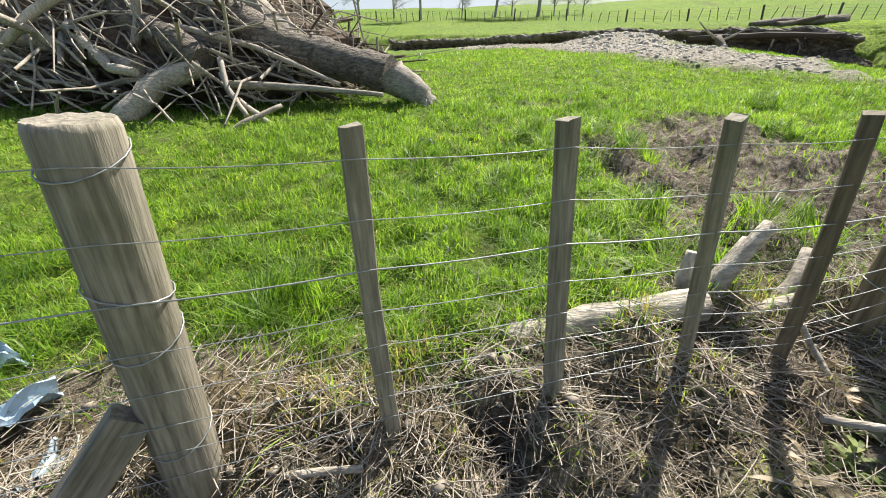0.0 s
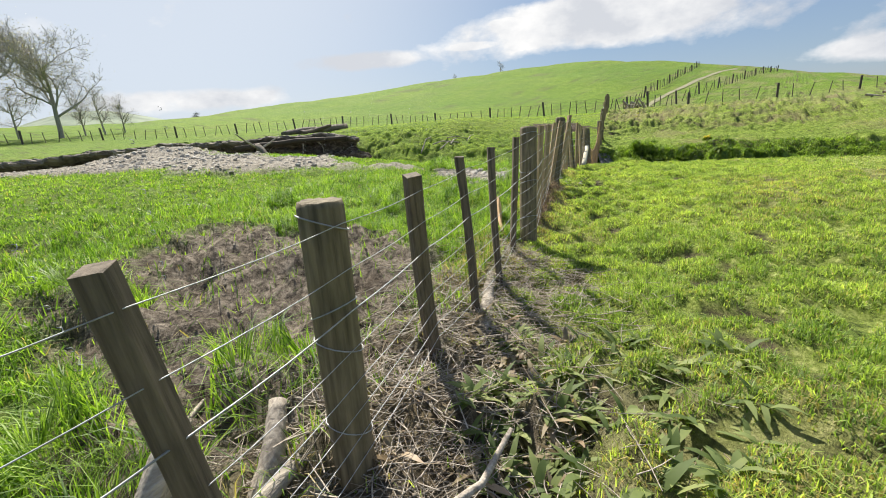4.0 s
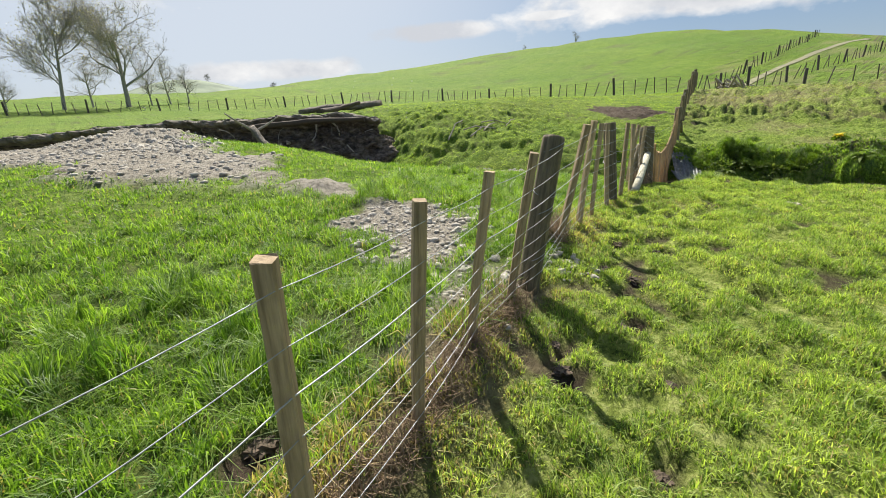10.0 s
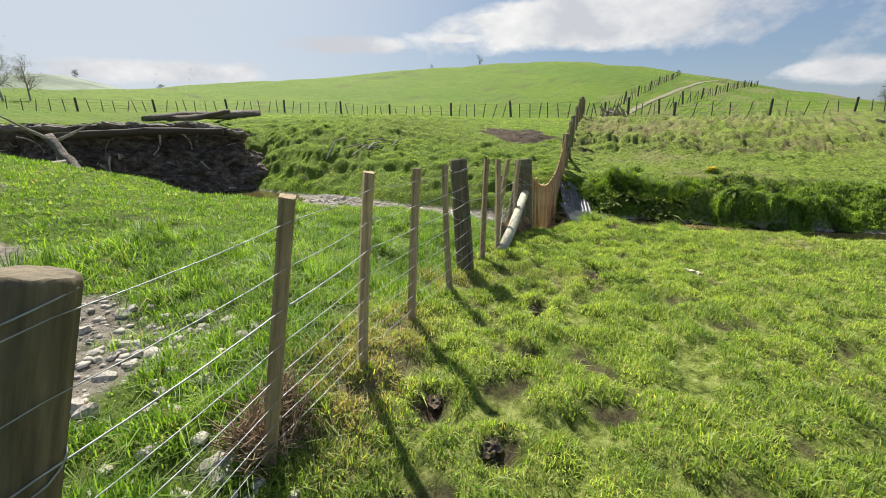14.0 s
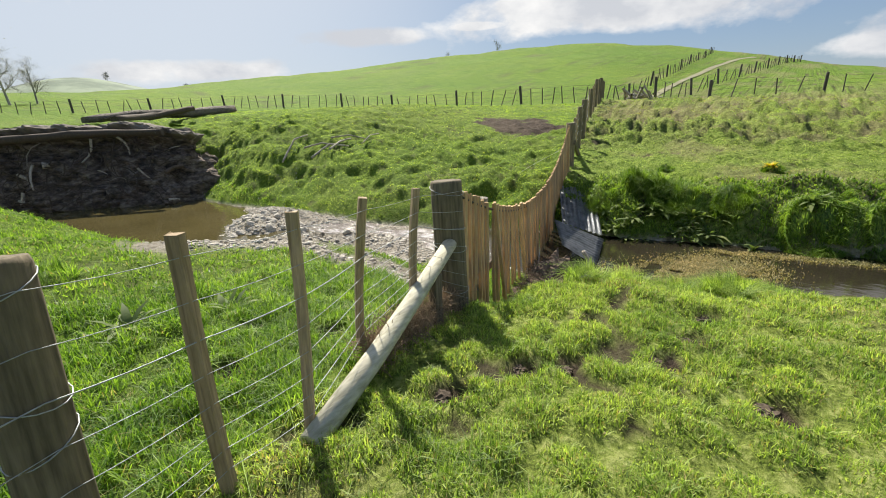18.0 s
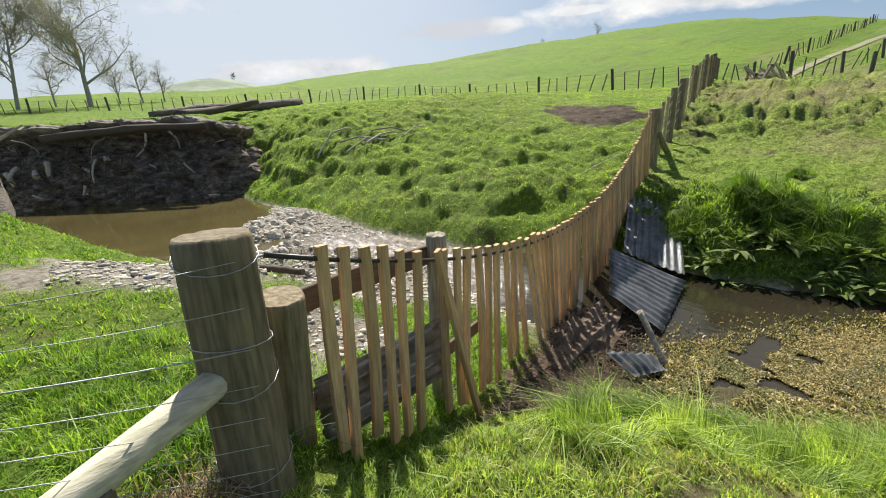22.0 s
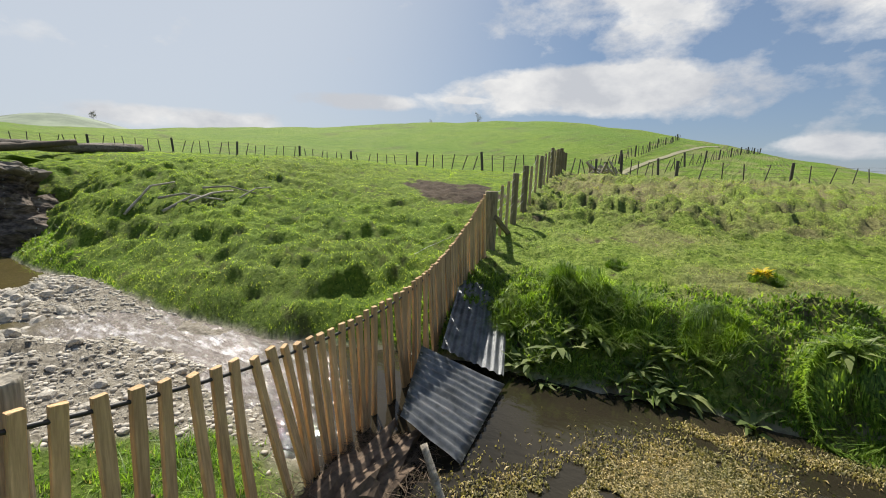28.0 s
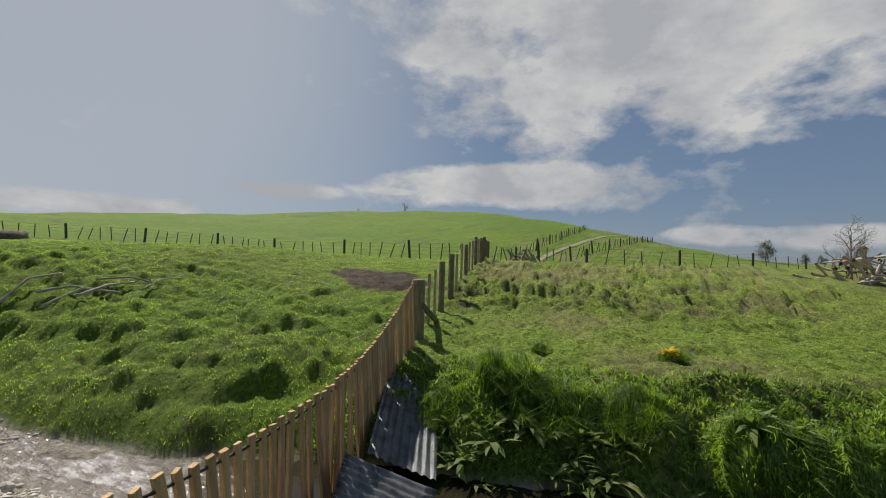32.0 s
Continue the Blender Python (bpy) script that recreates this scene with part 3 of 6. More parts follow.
    patch = smooth(0.0, 0.4, 0.95 - np.hypot((x - 6.45 - 0.28 * (north - 1.0)) / 0.82, (north - 1.15) / 1.2) + 2.0 * (n1 - 0.5))
    patch = np.maximum(patch, smooth(0.0, 0.4, 0.55 - seg_dist(x, y, [(6.85, 4.6), (6.9, 5.4), (6.75, 6.6)]) / 0.5 + 1.8 * (n1 - 0.5)))
    gravel = np.maximum.reduce([gravel, bar, spill, patch])
    pit = np.zeros(x.shape)
    for px, py, pr in PITS:
        pit = np.maximum(pit, np.exp(-(((x - px) / pr) ** 2 + ((y - py) / (0.75 * pr)) ** 2)))
    bare = np.maximum(bare, smooth(0.35, 0.6, pit + 0.5 * (n3 - 0.5)))
    z = z - 0.08 * pit + 0.03 * np.exp(-((pit - 0.25) / 0.12) ** 2)
    earth = np.maximum(np.maximum(bare, np.where(channel | far_side, 0, 0.9 * smooth(0.8, 0.3, dn) * smooth(5.6, 4.2, y))), np.where(far_side, cliff * smooth(1.5, 0.9, df), 0.0))
    z = z + 0.10 * bar * (0.3 + n1) + np.where(channel | far_side, 0, 0.40) * np.exp(-(((x - 6.1) / 1.9) ** 2 + ((y - 17.4) / 1.4) ** 2)) * smooth(0.2, 1.6, dn) + mud * (clod * 0.24 + (fbm(x * 7.0, y * 7.0, 141, 2) - 0.5) * 0.12 + (n1 - 0.5) * 0.10 - 0.02)
    away = seg_dist(x, y, [(-3, 0), (13, 3.4)])
    turf = (1 - smooth(8.0, 22.0, away)) * (0.15 + 0.85 * smooth(0.2, -0.4, north))
    turf = np.where(far_side, (1 - smooth(14, 30, df)) * np.where(north < 0, 0.40, 0.12), turf)
    return z, mud, gravel, earth, dry, turf


GRID = {}


def ground_at(x, y):
    """The height of the ground sheet at one place."""
    xs, ys, zs = GRID["x"], GRID["y"], GRID["z"]
    i, j = int(np.searchsorted(xs, x)) - 1, int(np.searchsorted(ys, y)) - 1
    u, v = (x - xs[i]) / (xs[i + 1] - xs[i]), (y - ys[j]) / (ys[j + 1] - ys[j])
    return float((zs[j, i] * (1 - u) + zs[j, i + 1] * u) * (1 - v) + (zs[j + 1, i] * (1 - u) + zs[j + 1, i + 1] * u) * v)


def graded(lo, hi, step, far, grow=1.13):
    v = list(np.arange(lo, hi + 1e-6, step))
    s = step
    while v[-1] < far:
        s *= grow
        v.append(v[-1] + s)
    s = step
    while v[0] > -far:
        s *= grow
        v.insert(0, v[0] - s)
    return np.array(v)


def grid_mesh(name, xs, ys, mat):
    X, Y = np.meshgrid(xs, ys)
    z, mud, gravel, earth, dry, turf = fields(X.ravel(), Y.ravel())
    GRID.update(x=xs, y=ys, z=z.reshape(len(ys), len(xs)))
    me = bpy.data.meshes.new(name)
    nx, ny = len(xs), len(ys)
    i = (np.arange(ny - 1)[:, None] * nx + np.arange(nx - 1)[None, :]).ravel()
    quads = np.stack([i, i + 1, i + nx + 1, i + nx], 1)
    fill(me, np.stack([X.ravel(), Y.ravel(), z], 1), quads)
    for key, arr in (("mud", mud), ("gravel", gravel), ("earth", earth), ("dry", dry), ("turf", turf)):
        a = me.attributes.new(key, "FLOAT", "POINT")
        a.data.foreach_set("value", arr.astype(np.float32))
    me.materials.append(mat)
    me.polygons.foreach_set("use_smooth", np.ones(len(me.polygons), bool))
    return me


def fill(me, verts, faces):
    """Fast mesh from an array of points and an array of equal faces."""
    verts, faces = np.asarray(verts, np.float32), np.asarray(faces, np.int32)
    k = faces.shape[1]
    me.vertices.add(len(verts))
    me.vertices.foreach_set("co", verts.ravel())
    me.loops.add(faces.size)
    me.loops.foreach_set("vertex_index", faces.ravel())
    me.polygons.add(len(faces))
    me.polygons.foreach_set("loop_start", np.arange(len(faces), dtype=np.int32) * k)
    me.update(calc_edges=True)


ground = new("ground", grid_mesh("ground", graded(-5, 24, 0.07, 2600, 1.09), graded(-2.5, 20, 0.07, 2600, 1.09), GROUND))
tagged(ground, "hummocky green pasture with mud, gravel and stream banks", "ground", kind="structure")

wm = bmesh.new()
bmesh.ops.create_grid(wm, x_segments=8, y_segments=8, size=1.0)
wme = bpy.data.meshes.new("water")
bmesh.ops.transform(wm, matrix=Matrix.Translation((5, 5, WATER_Z)) @ Matrix.Diagonal((70, 50, 1, 1)), verts=wm.verts)
wm.to_mesh(wme)
wme.materials.append(WATER)
tagged(new("water", wme), "shallow brown stream water with ripples", "water", kind="structure")


# ---- builders ----
def part(name, bm, mat, parent=None, label=""):
    me = bpy.data.meshes.new(name)
    bm.to_mesh(me)
    bm.free()
    me.materials.append(mat)
    ob = new(name, me)
    if parent is not None:
        ob.parent = parent
    if label:
        ob["label"] = label
    return ob


def shared(name, me, parent, m):
    ob = new(name, me)
    ob.parent = parent
    ob.matrix_local = m
    return ob


def thing(name, label, category, group="", at=(0, 0, 0)):
    ob = new(name)
    ob.location = at
    return tagged(ob, label, category, group)


def bm_tube(points, radii, sides=8, cap=True, rough=0.0, seed=0, bm=None):
    """A bent tube of varying radius through points, with uneven sides."""
    bm = bm or bmesh.new()
    rnd = random.Random(seed)
    pts = [Vector(p) for p in points]
    rings = []
    side = None
    for i, p in enumerate(pts):
        d = (pts[min(i + 1, len(pts) - 1)] - pts[max(i - 1, 0)]).normalized()
        if side is None:
            side = d.orthogonal().normalized()
        side = (side - d * side.dot(d)).normalized()
        up = d.cross(side)
        ring = []
        for j in range(sides):
            a = 2 * math.pi * j / sides
            r = radii[i] * (1 + rough * (rnd.random() - 0.5))
            ring.append(bm.verts.new(p + side * math.cos(a) * r + up * math.sin(a) * r))
        rings.append(ring)
    for a, b in zip(rings, rings[1:]):
        for j in range(sides):
            f = bm.faces.new((a[j], a[(j + 1) % sides], b[(j + 1) % sides], b[j]))
            f.smooth = True
    if cap:
        bm.faces.new(list(reversed(rings[0])))
        bm.faces.new(rings[-1])
    return bm


def bm_post(height, radius, seed=0, sides=28, bury=0.12, worn=0.02, taper=0.03):
    """A round post with flutes, splits and a chamfered, uneven top."""
    rnd = random.Random(seed)
    bm = bmesh.new()
    flute = [1 + rnd.uniform(-0.009, 0.009) for _ in range(sides)]
    crack = {rnd.randrange(sides): 0.93 for _ in range(3)}
    levels = [-bury, 0.0] + [height * k / 7 for k in range(1, 7)] + [height - 0.018, height]
    rings = []
    for k, z in enumerate(levels):
        ring = []
        last = k == len(levels) - 1
        for j in range(sides):
            a = 2 * math.pi * j / sides
            r = radius * flute[j] * (1 - taper * max(z, 0) / height) * (0.93 if last else 1.0)
            if j in crack and z > 0.1:
                r *= crack[j]
            r *= 1 + rnd.uniform(-0.006, 0.006)
            ring.append(bm.verts.new((r * math.cos(a), r * math.sin(a), z + (rnd.uniform(-worn, worn) * 0.12 if last else 0))))
        rings.append(ring)
    for a, b in zip(rings, rings[1:]):
        for j in range(sides):
            f = bm.faces.new((a[j], a[(j + 1) % sides], b[(j + 1) % sides], b[j]))
            f.smooth = True
    c = bm.verts.new((0, 0, height + 0.003))
    for j in range(sides):
        bm.faces.new((rings[-1][j], rings[-1][(j + 1) % sides], c))
    bm.faces.new(list(reversed(rings[0])))
    return bm


def bm_bar(length, w, d, seed=0, segs=5, wobble=0.003, chamfer=0.004, bury=0.0):
    """A sawn bar along z, slightly bowed, with broken edges."""
    rnd = random.Random(seed)
    bm = bmesh.new()
    bow_x, bow_y = rnd.uniform(-1, 1) * wobble * 2.5, rnd.uniform(-1, 1) * wobble * 2.5
    rings = []
    c = chamfer
    for k in range(segs + 1):
        t = k / segs
        z = -bury + (length + bury) * t
        ox, oy = bow_x * math.sin(math.pi * t), bow_y * math.sin(math.pi * t)
        hw, hd = w / 2 + rnd.uniform(-1, 1) * wobble * 0.4, d / 2 + rnd.uniform(-1, 1) * wobble * 0.4
        prof = [(-hw + c, -hd), (hw - c, -hd), (hw, -hd + c), (hw, hd - c), (hw - c, hd), (-hw + c, hd), (-hw, hd - c), (-hw, -hd + c)]
        rings.append([bm.verts.new((px + ox, py + oy, z + (rnd.uniform(-1, 1) * 0.003 if k == segs else 0))) for px, py in prof])
    for a, b in zip(rings, rings[1:]):
        for j in range(8):
            bm.faces.new((a[j], a[(j + 1) % 8], b[(j + 1) % 8], b[j]))
    bm.faces.new(list(reversed(rings[0])))
    bm.faces.new(rings[-1])
    return bm


def between(base, top, spin=0.0):
    """The pose whose z axis runs from base to top."""
    d = (Vector(top) - Vector(base)).normalized()
    q = Vector((0, 0, 1)).rotation_difference(d)
    return Matrix.Translation(base) @ q.to_matrix().to_4x4() @ Matrix.Rotation(spin, 4, "Z")


# ---- the wire fence beside the path ----
fence = thing("wire_fence", "old post and batten fence with eight galvanised wires", "fence")
# name, top x, top y, top z, base x, base y, kind, radius or width
POSTS = [
    ("post", -1.115, 0.29, 1.227, -1.175, 0.28, "round", 0.083),
    ("batten", -0.60, 0.42, 1.184, -0.57, 0.42, "old", 0.048),
    ("batten", -0.077, 0.56, 1.170, -0.02, 0.53, "old", 0.052),
    ("batten", 0.373, 0.606, 1.161, 0.53, 0.72, "old", 0.048),
    ("batten", 0.85, 0.74, 1.145, 0.925, 0.765, "old", 0.056),
    ("post", 1.376, 0.905, 1.146, 1.35, 0.905, "round", 0.066),
    ("batten", 1.894, 1.047, 1.143, 2.02, 1.13, "old", 0.064),
    ("batten", 2.453, 1.237, 1.157, 2.47, 1.20, "old", 0.050),
    ("batten", 2.984, 1.384, 1.164, 2.93, 1.32, "old", 0.048),
    ("batten", 3.54, 1.517, 1.193, 3.53, 1.57, "old", 0.046),
    ("post", 4.058, 1.685, 1.249, 3.93, 1.635, "round", 0.074),
    ("batten", 4.637, 1.852, 1.248, 4.61, 1.88, "brown", 0.050),
    ("batten", 5.189, 2.028, 1.242, 5.14, 2.08, "brown", 0.048),
    ("batten", 5.688, 2.178, 1.250, 5.635, 2.27, "brown", 0.048),
    ("batten", 6.215, 2.336, 1.260, 6.165, 2.46, "brown", 0.050),
    ("post", 6.737, 2.568, 1.292, 6.45, 2.54, "round", 0.072),
    ("batten", 7.302, 2.660, 1.326, 7.19, 2.80, "brown", 0.050),
    ("batten", 7.86, 2.91, 1.318, 7.80, 2.97, "brown", 0.048),
    ("batten", 8.50, 3.18, 1.255, 8.41, 3.18, "brown", 0.048),
    ("batten", 9.102, 3.42, 1.206, 9.03, 3.325, "brown", 0.050),
    ("post", 9.70, 3.71, 1.181, 9.62, 3.57, "round", 0.080),
    ("batten", 10.082, 3.642, 1.158, 10.05, 3.65, "brown", 0.050),
    ("batten", 10.55, 3.78, 1.109, 10.41, 3.68, "brown", 0.050),
    ("batten", 11.025, 3.905, 1.065, 10.95, 3.97, "brown", 0.050),
    ("batten", 11.56, 4.034, 1.010, 11.44, 4.00, "brown", 0.046),
    ("post", 12.11, 4.235, 0.962, 12.05, 4.15, "round", 0.125),
]
# the last two battens hang clear of the ground on the strut
HUNG = {23: 0.22, 24: 0.36}
WIRE_SHARE = [0.93, 0.78, 0.64, 0.51, 0.39, 0.285, 0.19, 0.10]
wire_points = [[] for _ in WIRE_SHARE]
bm = bm_tube([(0, 0.012, 0.011), (0, -0.003, 0.010), (0, -0.0045, 0), (0, -0.003, -0.010), (0, 0.012, -0.011)], [0.0018] * 5, 5)
staple_me = bpy.data.meshes.new("staple")
bm.to_mesh(staple_me)
bm.free()
staple_me.materials.append(WIRE)
for i, (name, tx, ty, tz, bx, by, kind, size) in enumerate(POSTS):
    gz = HUNG[i] if i in HUNG else ground_at(bx, by)
    base, top = Vector((bx, by, gz)), Vector((tx, ty, tz))
    length = (top - base).length
    if kind == "round":
        ob = part(name, bm_post(length, size, seed=i), TREATED if i else OLD_WOOD, fence)
    else:
        ob = part(name, bm_bar(length, size, size * 0.92, seed=i, wobble=0.005, bury=0.0 if i in HUNG else 0.08), (OLD_WOOD if i < 4 else MID_WOOD) if kind == "old" else BATTEN, fence)
    ob.matrix_local = between(base, top, 0.5 + (i * 0.7) % 0.6)
    inv = ob.matrix_local.inverted()
    out = Vector((0.26, -0.96, 0)) * (size * 1.02 if kind == "round" else size * 0.56)
    for w, share in enumerate(WIRE_SHARE):
        q = base.lerp(top, share) + out
        wire_points[w].append(q)
        shared("staple", staple_me, ob, inv @ Matrix.Translation(q) @ Matrix.Rotation(0.3 * ((i * 7 + w * 3) % 5 - 2), 4, "Y"))
for w, pts in enumerate(wire_points):
    line = []
    for a, b in zip(pts, pts[1:]):
        for k in range(4):
            q = a.lerp(b, k / 4)
            q.z -= 0.008 * math.sin(math.pi * k / 4)
            line.append(q)
    line.append(pts[-1])
    line = [pts[0] + Vector((-3.5, -1.0, 0.02 - 0.03 * w))] + line
    part("wire", bm_tube(line, [0.0014 if w != 2 else 0.0024] * len(line), 5, False), WIRE, fence)
# ties round the posts
for i, (name, tx, ty, tz, bx, by, kind, size) in enumerate(POSTS):
    if kind != "round":
        continue
    base, top = Vector((bx, by, ground_at(bx, by))), Vector((tx, ty, tz))
    for w, share in enumerate(WIRE_SHARE):
        if w not in (0, 2, 3, 6):
            continue
        c = base.lerp(top, share)
        loop = [c + Vector((math.cos(a) * size * 1.04, math.sin(a) * size * 1.04, 0.03 * math.sin(a + w * 2.1 + i))) for a in [2 * math.pi * k / 16 for k in range(17)]]
        part("wire_tie", bm_tube(loop, [0.0022] * 17, 4, False), WIRE, fence)

# ---- floodgate of hanging palings ----
A, B = Vector((12.15, 4.25, 0)), Vector((19.64, 6.41, 0))
along = (B - A).normalized()
across = Vector((along.y, -along.x, 0))


def cable_z(s):
    return 0.07 + (0.0560 * (s - 3.9) ** 2 if s < 3.9 else 0.074 * (s - 3.9) ** 2)


gate = thing("floodgate", "pine palings hanging from a sagging black cable across the stream", "fence")
rnd = random.Random(4)
s, n_pal = 0.37, 0
pal_meshes = []
for k in range(8):
    bm = bm_bar(1.0, 0.054 + 0.002 * (k % 4), 0.032, seed=60 + k, wobble=0.005)
    me = bpy.data.meshes.new("paling")
    bm.to_mesh(me)
    bm.free()
    me.materials.append(PALING)
    pal_meshes.append(me)
FANNED = [-0.07, -0.15, -0.08, -0.12, -0.13, -0.15, 0.30, -0.10, -0.10, -0.10, -0.05, -0.06, -0.05, 0.05, 0.05, 0.05, 0.20, 0.26, 0.19, 0.15]
while s < 7.35:
    top = A + along * s
    top.z = cable_z(s) + 0.03 + rnd.uniform(-0.012, 0.02)
    lean = FANNED[n_pal] if n_pal < len(FANNED) else rnd.gauss(0.06, 0.05)
    length = (1.06 if s < 1.3 else 1.12 if s < 2 else 1.16) + rnd.uniform(-0.06, 0.05)
    if n_pal == 6:
        length = 1.40
        top += across * 0.05
    bot = top - Vector((0, 0, length)) + along * lean + across * (0.03 + rnd.uniform(-0.03, 0.04))
    m = between(bot, top, math.atan2(along.y, along.x) + rnd.uniform(-0.25, 0.25) * (1 if s < 5 else 0.3)) @ Matrix.Diagonal((1, 1, (top - bot).length, 1))
    shared("paling", pal_meshes[n_pal % 8], gate, m)
    s += (0.128 if s < 4.3 else 0.088 if s < 5.0 else 0.052) + rnd.uniform(-0.014, 0.014)
    n_pal += 1
cable = [A + along * q + Vector((0, 0, cable_z(q) - 0.035)) for q in [0.12 + 0.24 * k for k in range(31)]]
part("cable", bm_tube(cable, [0.011] * len(cable), 8), PIPE, gate, "black plastic pipe over steel cable")
end = Vector(cable[0])
part("wire", bm_tube([end, end + Vector((-0.12, -0.02, 0.0)), Vector((12.05, 4.16, 0.74))], [0.005] * 3, 6), WIRE, gate)

slack = part("slack_wire", bm_tube([(15.95, 8.0, -0.90), (16.6, 7.7, -0.72), (17.7, 7.3, -0.30), (18.5, 6.9, 0.10), (19.5, 6.5, 0.45)], [0.003] * 5, 5, False), WIRE)
tagged(slack, "slack old wire running from the far post into the stream", "wire")

# old stub, crossrail, iron and post behind the palings
stub_base = Vector((12.27, 4.46, 0))
stub_base.z = ground_at(stub_base.x, stub_base.y)
stub = part("stub_post", bm_post(0.635 - stub_base.z, 0.10, seed=77, bury=0.3), TREATED)
stub.matrix_world = between(stub_base, (12.31, 4.36, 0.635))
tagged(stub, "short round timber stub post with wire round it", "post")

rail = thing("old_rail", "weathered dark plank rail nailed to an old leaning post", "rail")
r0, r1 = A + along * 0.20 - across * 0.20, A + along * 1.45 - across * 0.24
r0.z, r1.z = 0.50, 0.37
bm = bm_bar((r1 - r0).length, 0.13, 0.035, seed=8, wobble=0.006)
part("plank", bm, DARK_WOOD, rail).matrix_local = between(r0, r1, 0.3)
pb = A + along * 1.36 - across * 0.20
pb.z = ground_at(pb.x, pb.y) - 0.1
part("post", bm_post(0.52 - pb.z, 0.07, seed=31, worn=0.05), OLD_WOOD, rail).matrix_local = between(pb, (pb.x + 0.05, pb.y, 0.52))
for k, (sa, za, sb, zb) in enumerate([(0.3, -0.02, 1.5, -0.16), (0.35, -0.30, 1.9, -0.42)]):
    a, b = A + along * sa - across * 0.16, A + along * sb - across * 0.2
    a.z, b.z = za, zb
    part("plank", bm_bar((b - a).length, 0.10, 0.03, seed=9 + k), DARK_WOOD, rail).matrix_local = between(a, b, 0.3)


def bm_iron(c00, c10, c11, c01, waves=9, amp=0.010, nu=90, nv=8, dent=0.02, seed=0):
    """A corrugated sheet over four corners; the waves run across the first edge."""
    rnd = random.Random(seed)
    c00, c10, c11, c01 = (Vector(c) for c in (c00, c10, c11, c01))
    bm = bmesh.new()
    rows = []
    nrm = (c10 - c00).cross(c01 - c00).normalized()
    for j in range(nv + 1):
        v = j / nv
        row = []
        for i in range(nu + 1):
            u = i / nu
            q = c00.lerp(c10, u).lerp(c01.lerp(c11, u), v)
            h = amp * math.sin(u * waves * 2 * math.pi) + dent * (noise.noise((u * 2.2, v * 2.2, seed * 3.1)))
            row.append(bm.verts.new(q + nrm * h))
        rows.append(row)
    for a, b in zip(rows, rows[1:]):
        for i in range(nu):
            bm.faces.new((a[i], a[i + 1], b[i + 1], b[i])).smooth = True
    bmesh.ops.solidify(bm, geom=bm.faces[:], thickness=0.0015)
    return bm


for label, corners, waves in (
    ("grey corrugated iron sheet sloping down to the stream", ((18.15, 5.98, -0.22), (18.45, 5.36, -0.30), (17.10, 4.64, -0.86), (16.85, 5.32, -0.64)), 8),
    ("dark corrugated iron sheet lying over flood debris", ((16.50, 5.32, -0.50), (15.55, 4.74, -0.62), (15.72, 4.25, -0.92), (17.02, 4.58, -0.90)), 11),
    ("bent corrugated iron sheet half buried in debris", ((14.72, 4.28, -0.70), (15.18, 4.10, -0.84), (15.14, 3.96, -0.92), (14.75, 4.04, -0.84)), 5),
    ("rusty corrugated iron sheet standing behind the palings", ((12.40, 4.46, 0.12), (12.40, 4.46, -0.30), (13.42, 4.76, -0.52), (13.42, 4.76, -0.06)), 5),
):
    ob = part("iron_sheet", bm_iron(*corners, waves=waves, amp=0.012, seed=waves), IRON)
    tagged(ob, label, "iron sheet", "old iron sheets")

# strut of the strainer post
strut = part("strut", bm_tube([(12.02, 4.14, 0.50), (11.45, 3.95, 0.37), (10.9, 3.77, 0.25), (10.36, 3.60, ground_at(10.36, 3.60) - 0.01)], [0.054, 0.055, 0.056, 0.057], 14, rough=0.03, seed=3), PEELED)
tagged(strut, "pale round timber strut bracing the strainer post", "strut")
prop_base = (11.66, 3.99, ground_at(11.66, 3.99))
prop = part("prop", bm_bar(0.40 - prop_base[2], 0.075, 0.06, seed=14, bury=0.08), MID_WOOD)
prop.matrix_world = Matrix.Translation(prop_base)
tagged(prop, "short dark timber prop standing under the strut", "prop")
strut2 = part("strut", bm_bar(0.66, 0.10, 0.075, seed=5), OLD_WOOD)
strut2.matrix_world = between((-1.56, -0.10, ground_at(-1.56, -0.10) - 0.05), (-1.25, 0.20, 0.44), 0.6)
tagged(strut2, "sawn grey timber strut leaning on the end post", "strut")

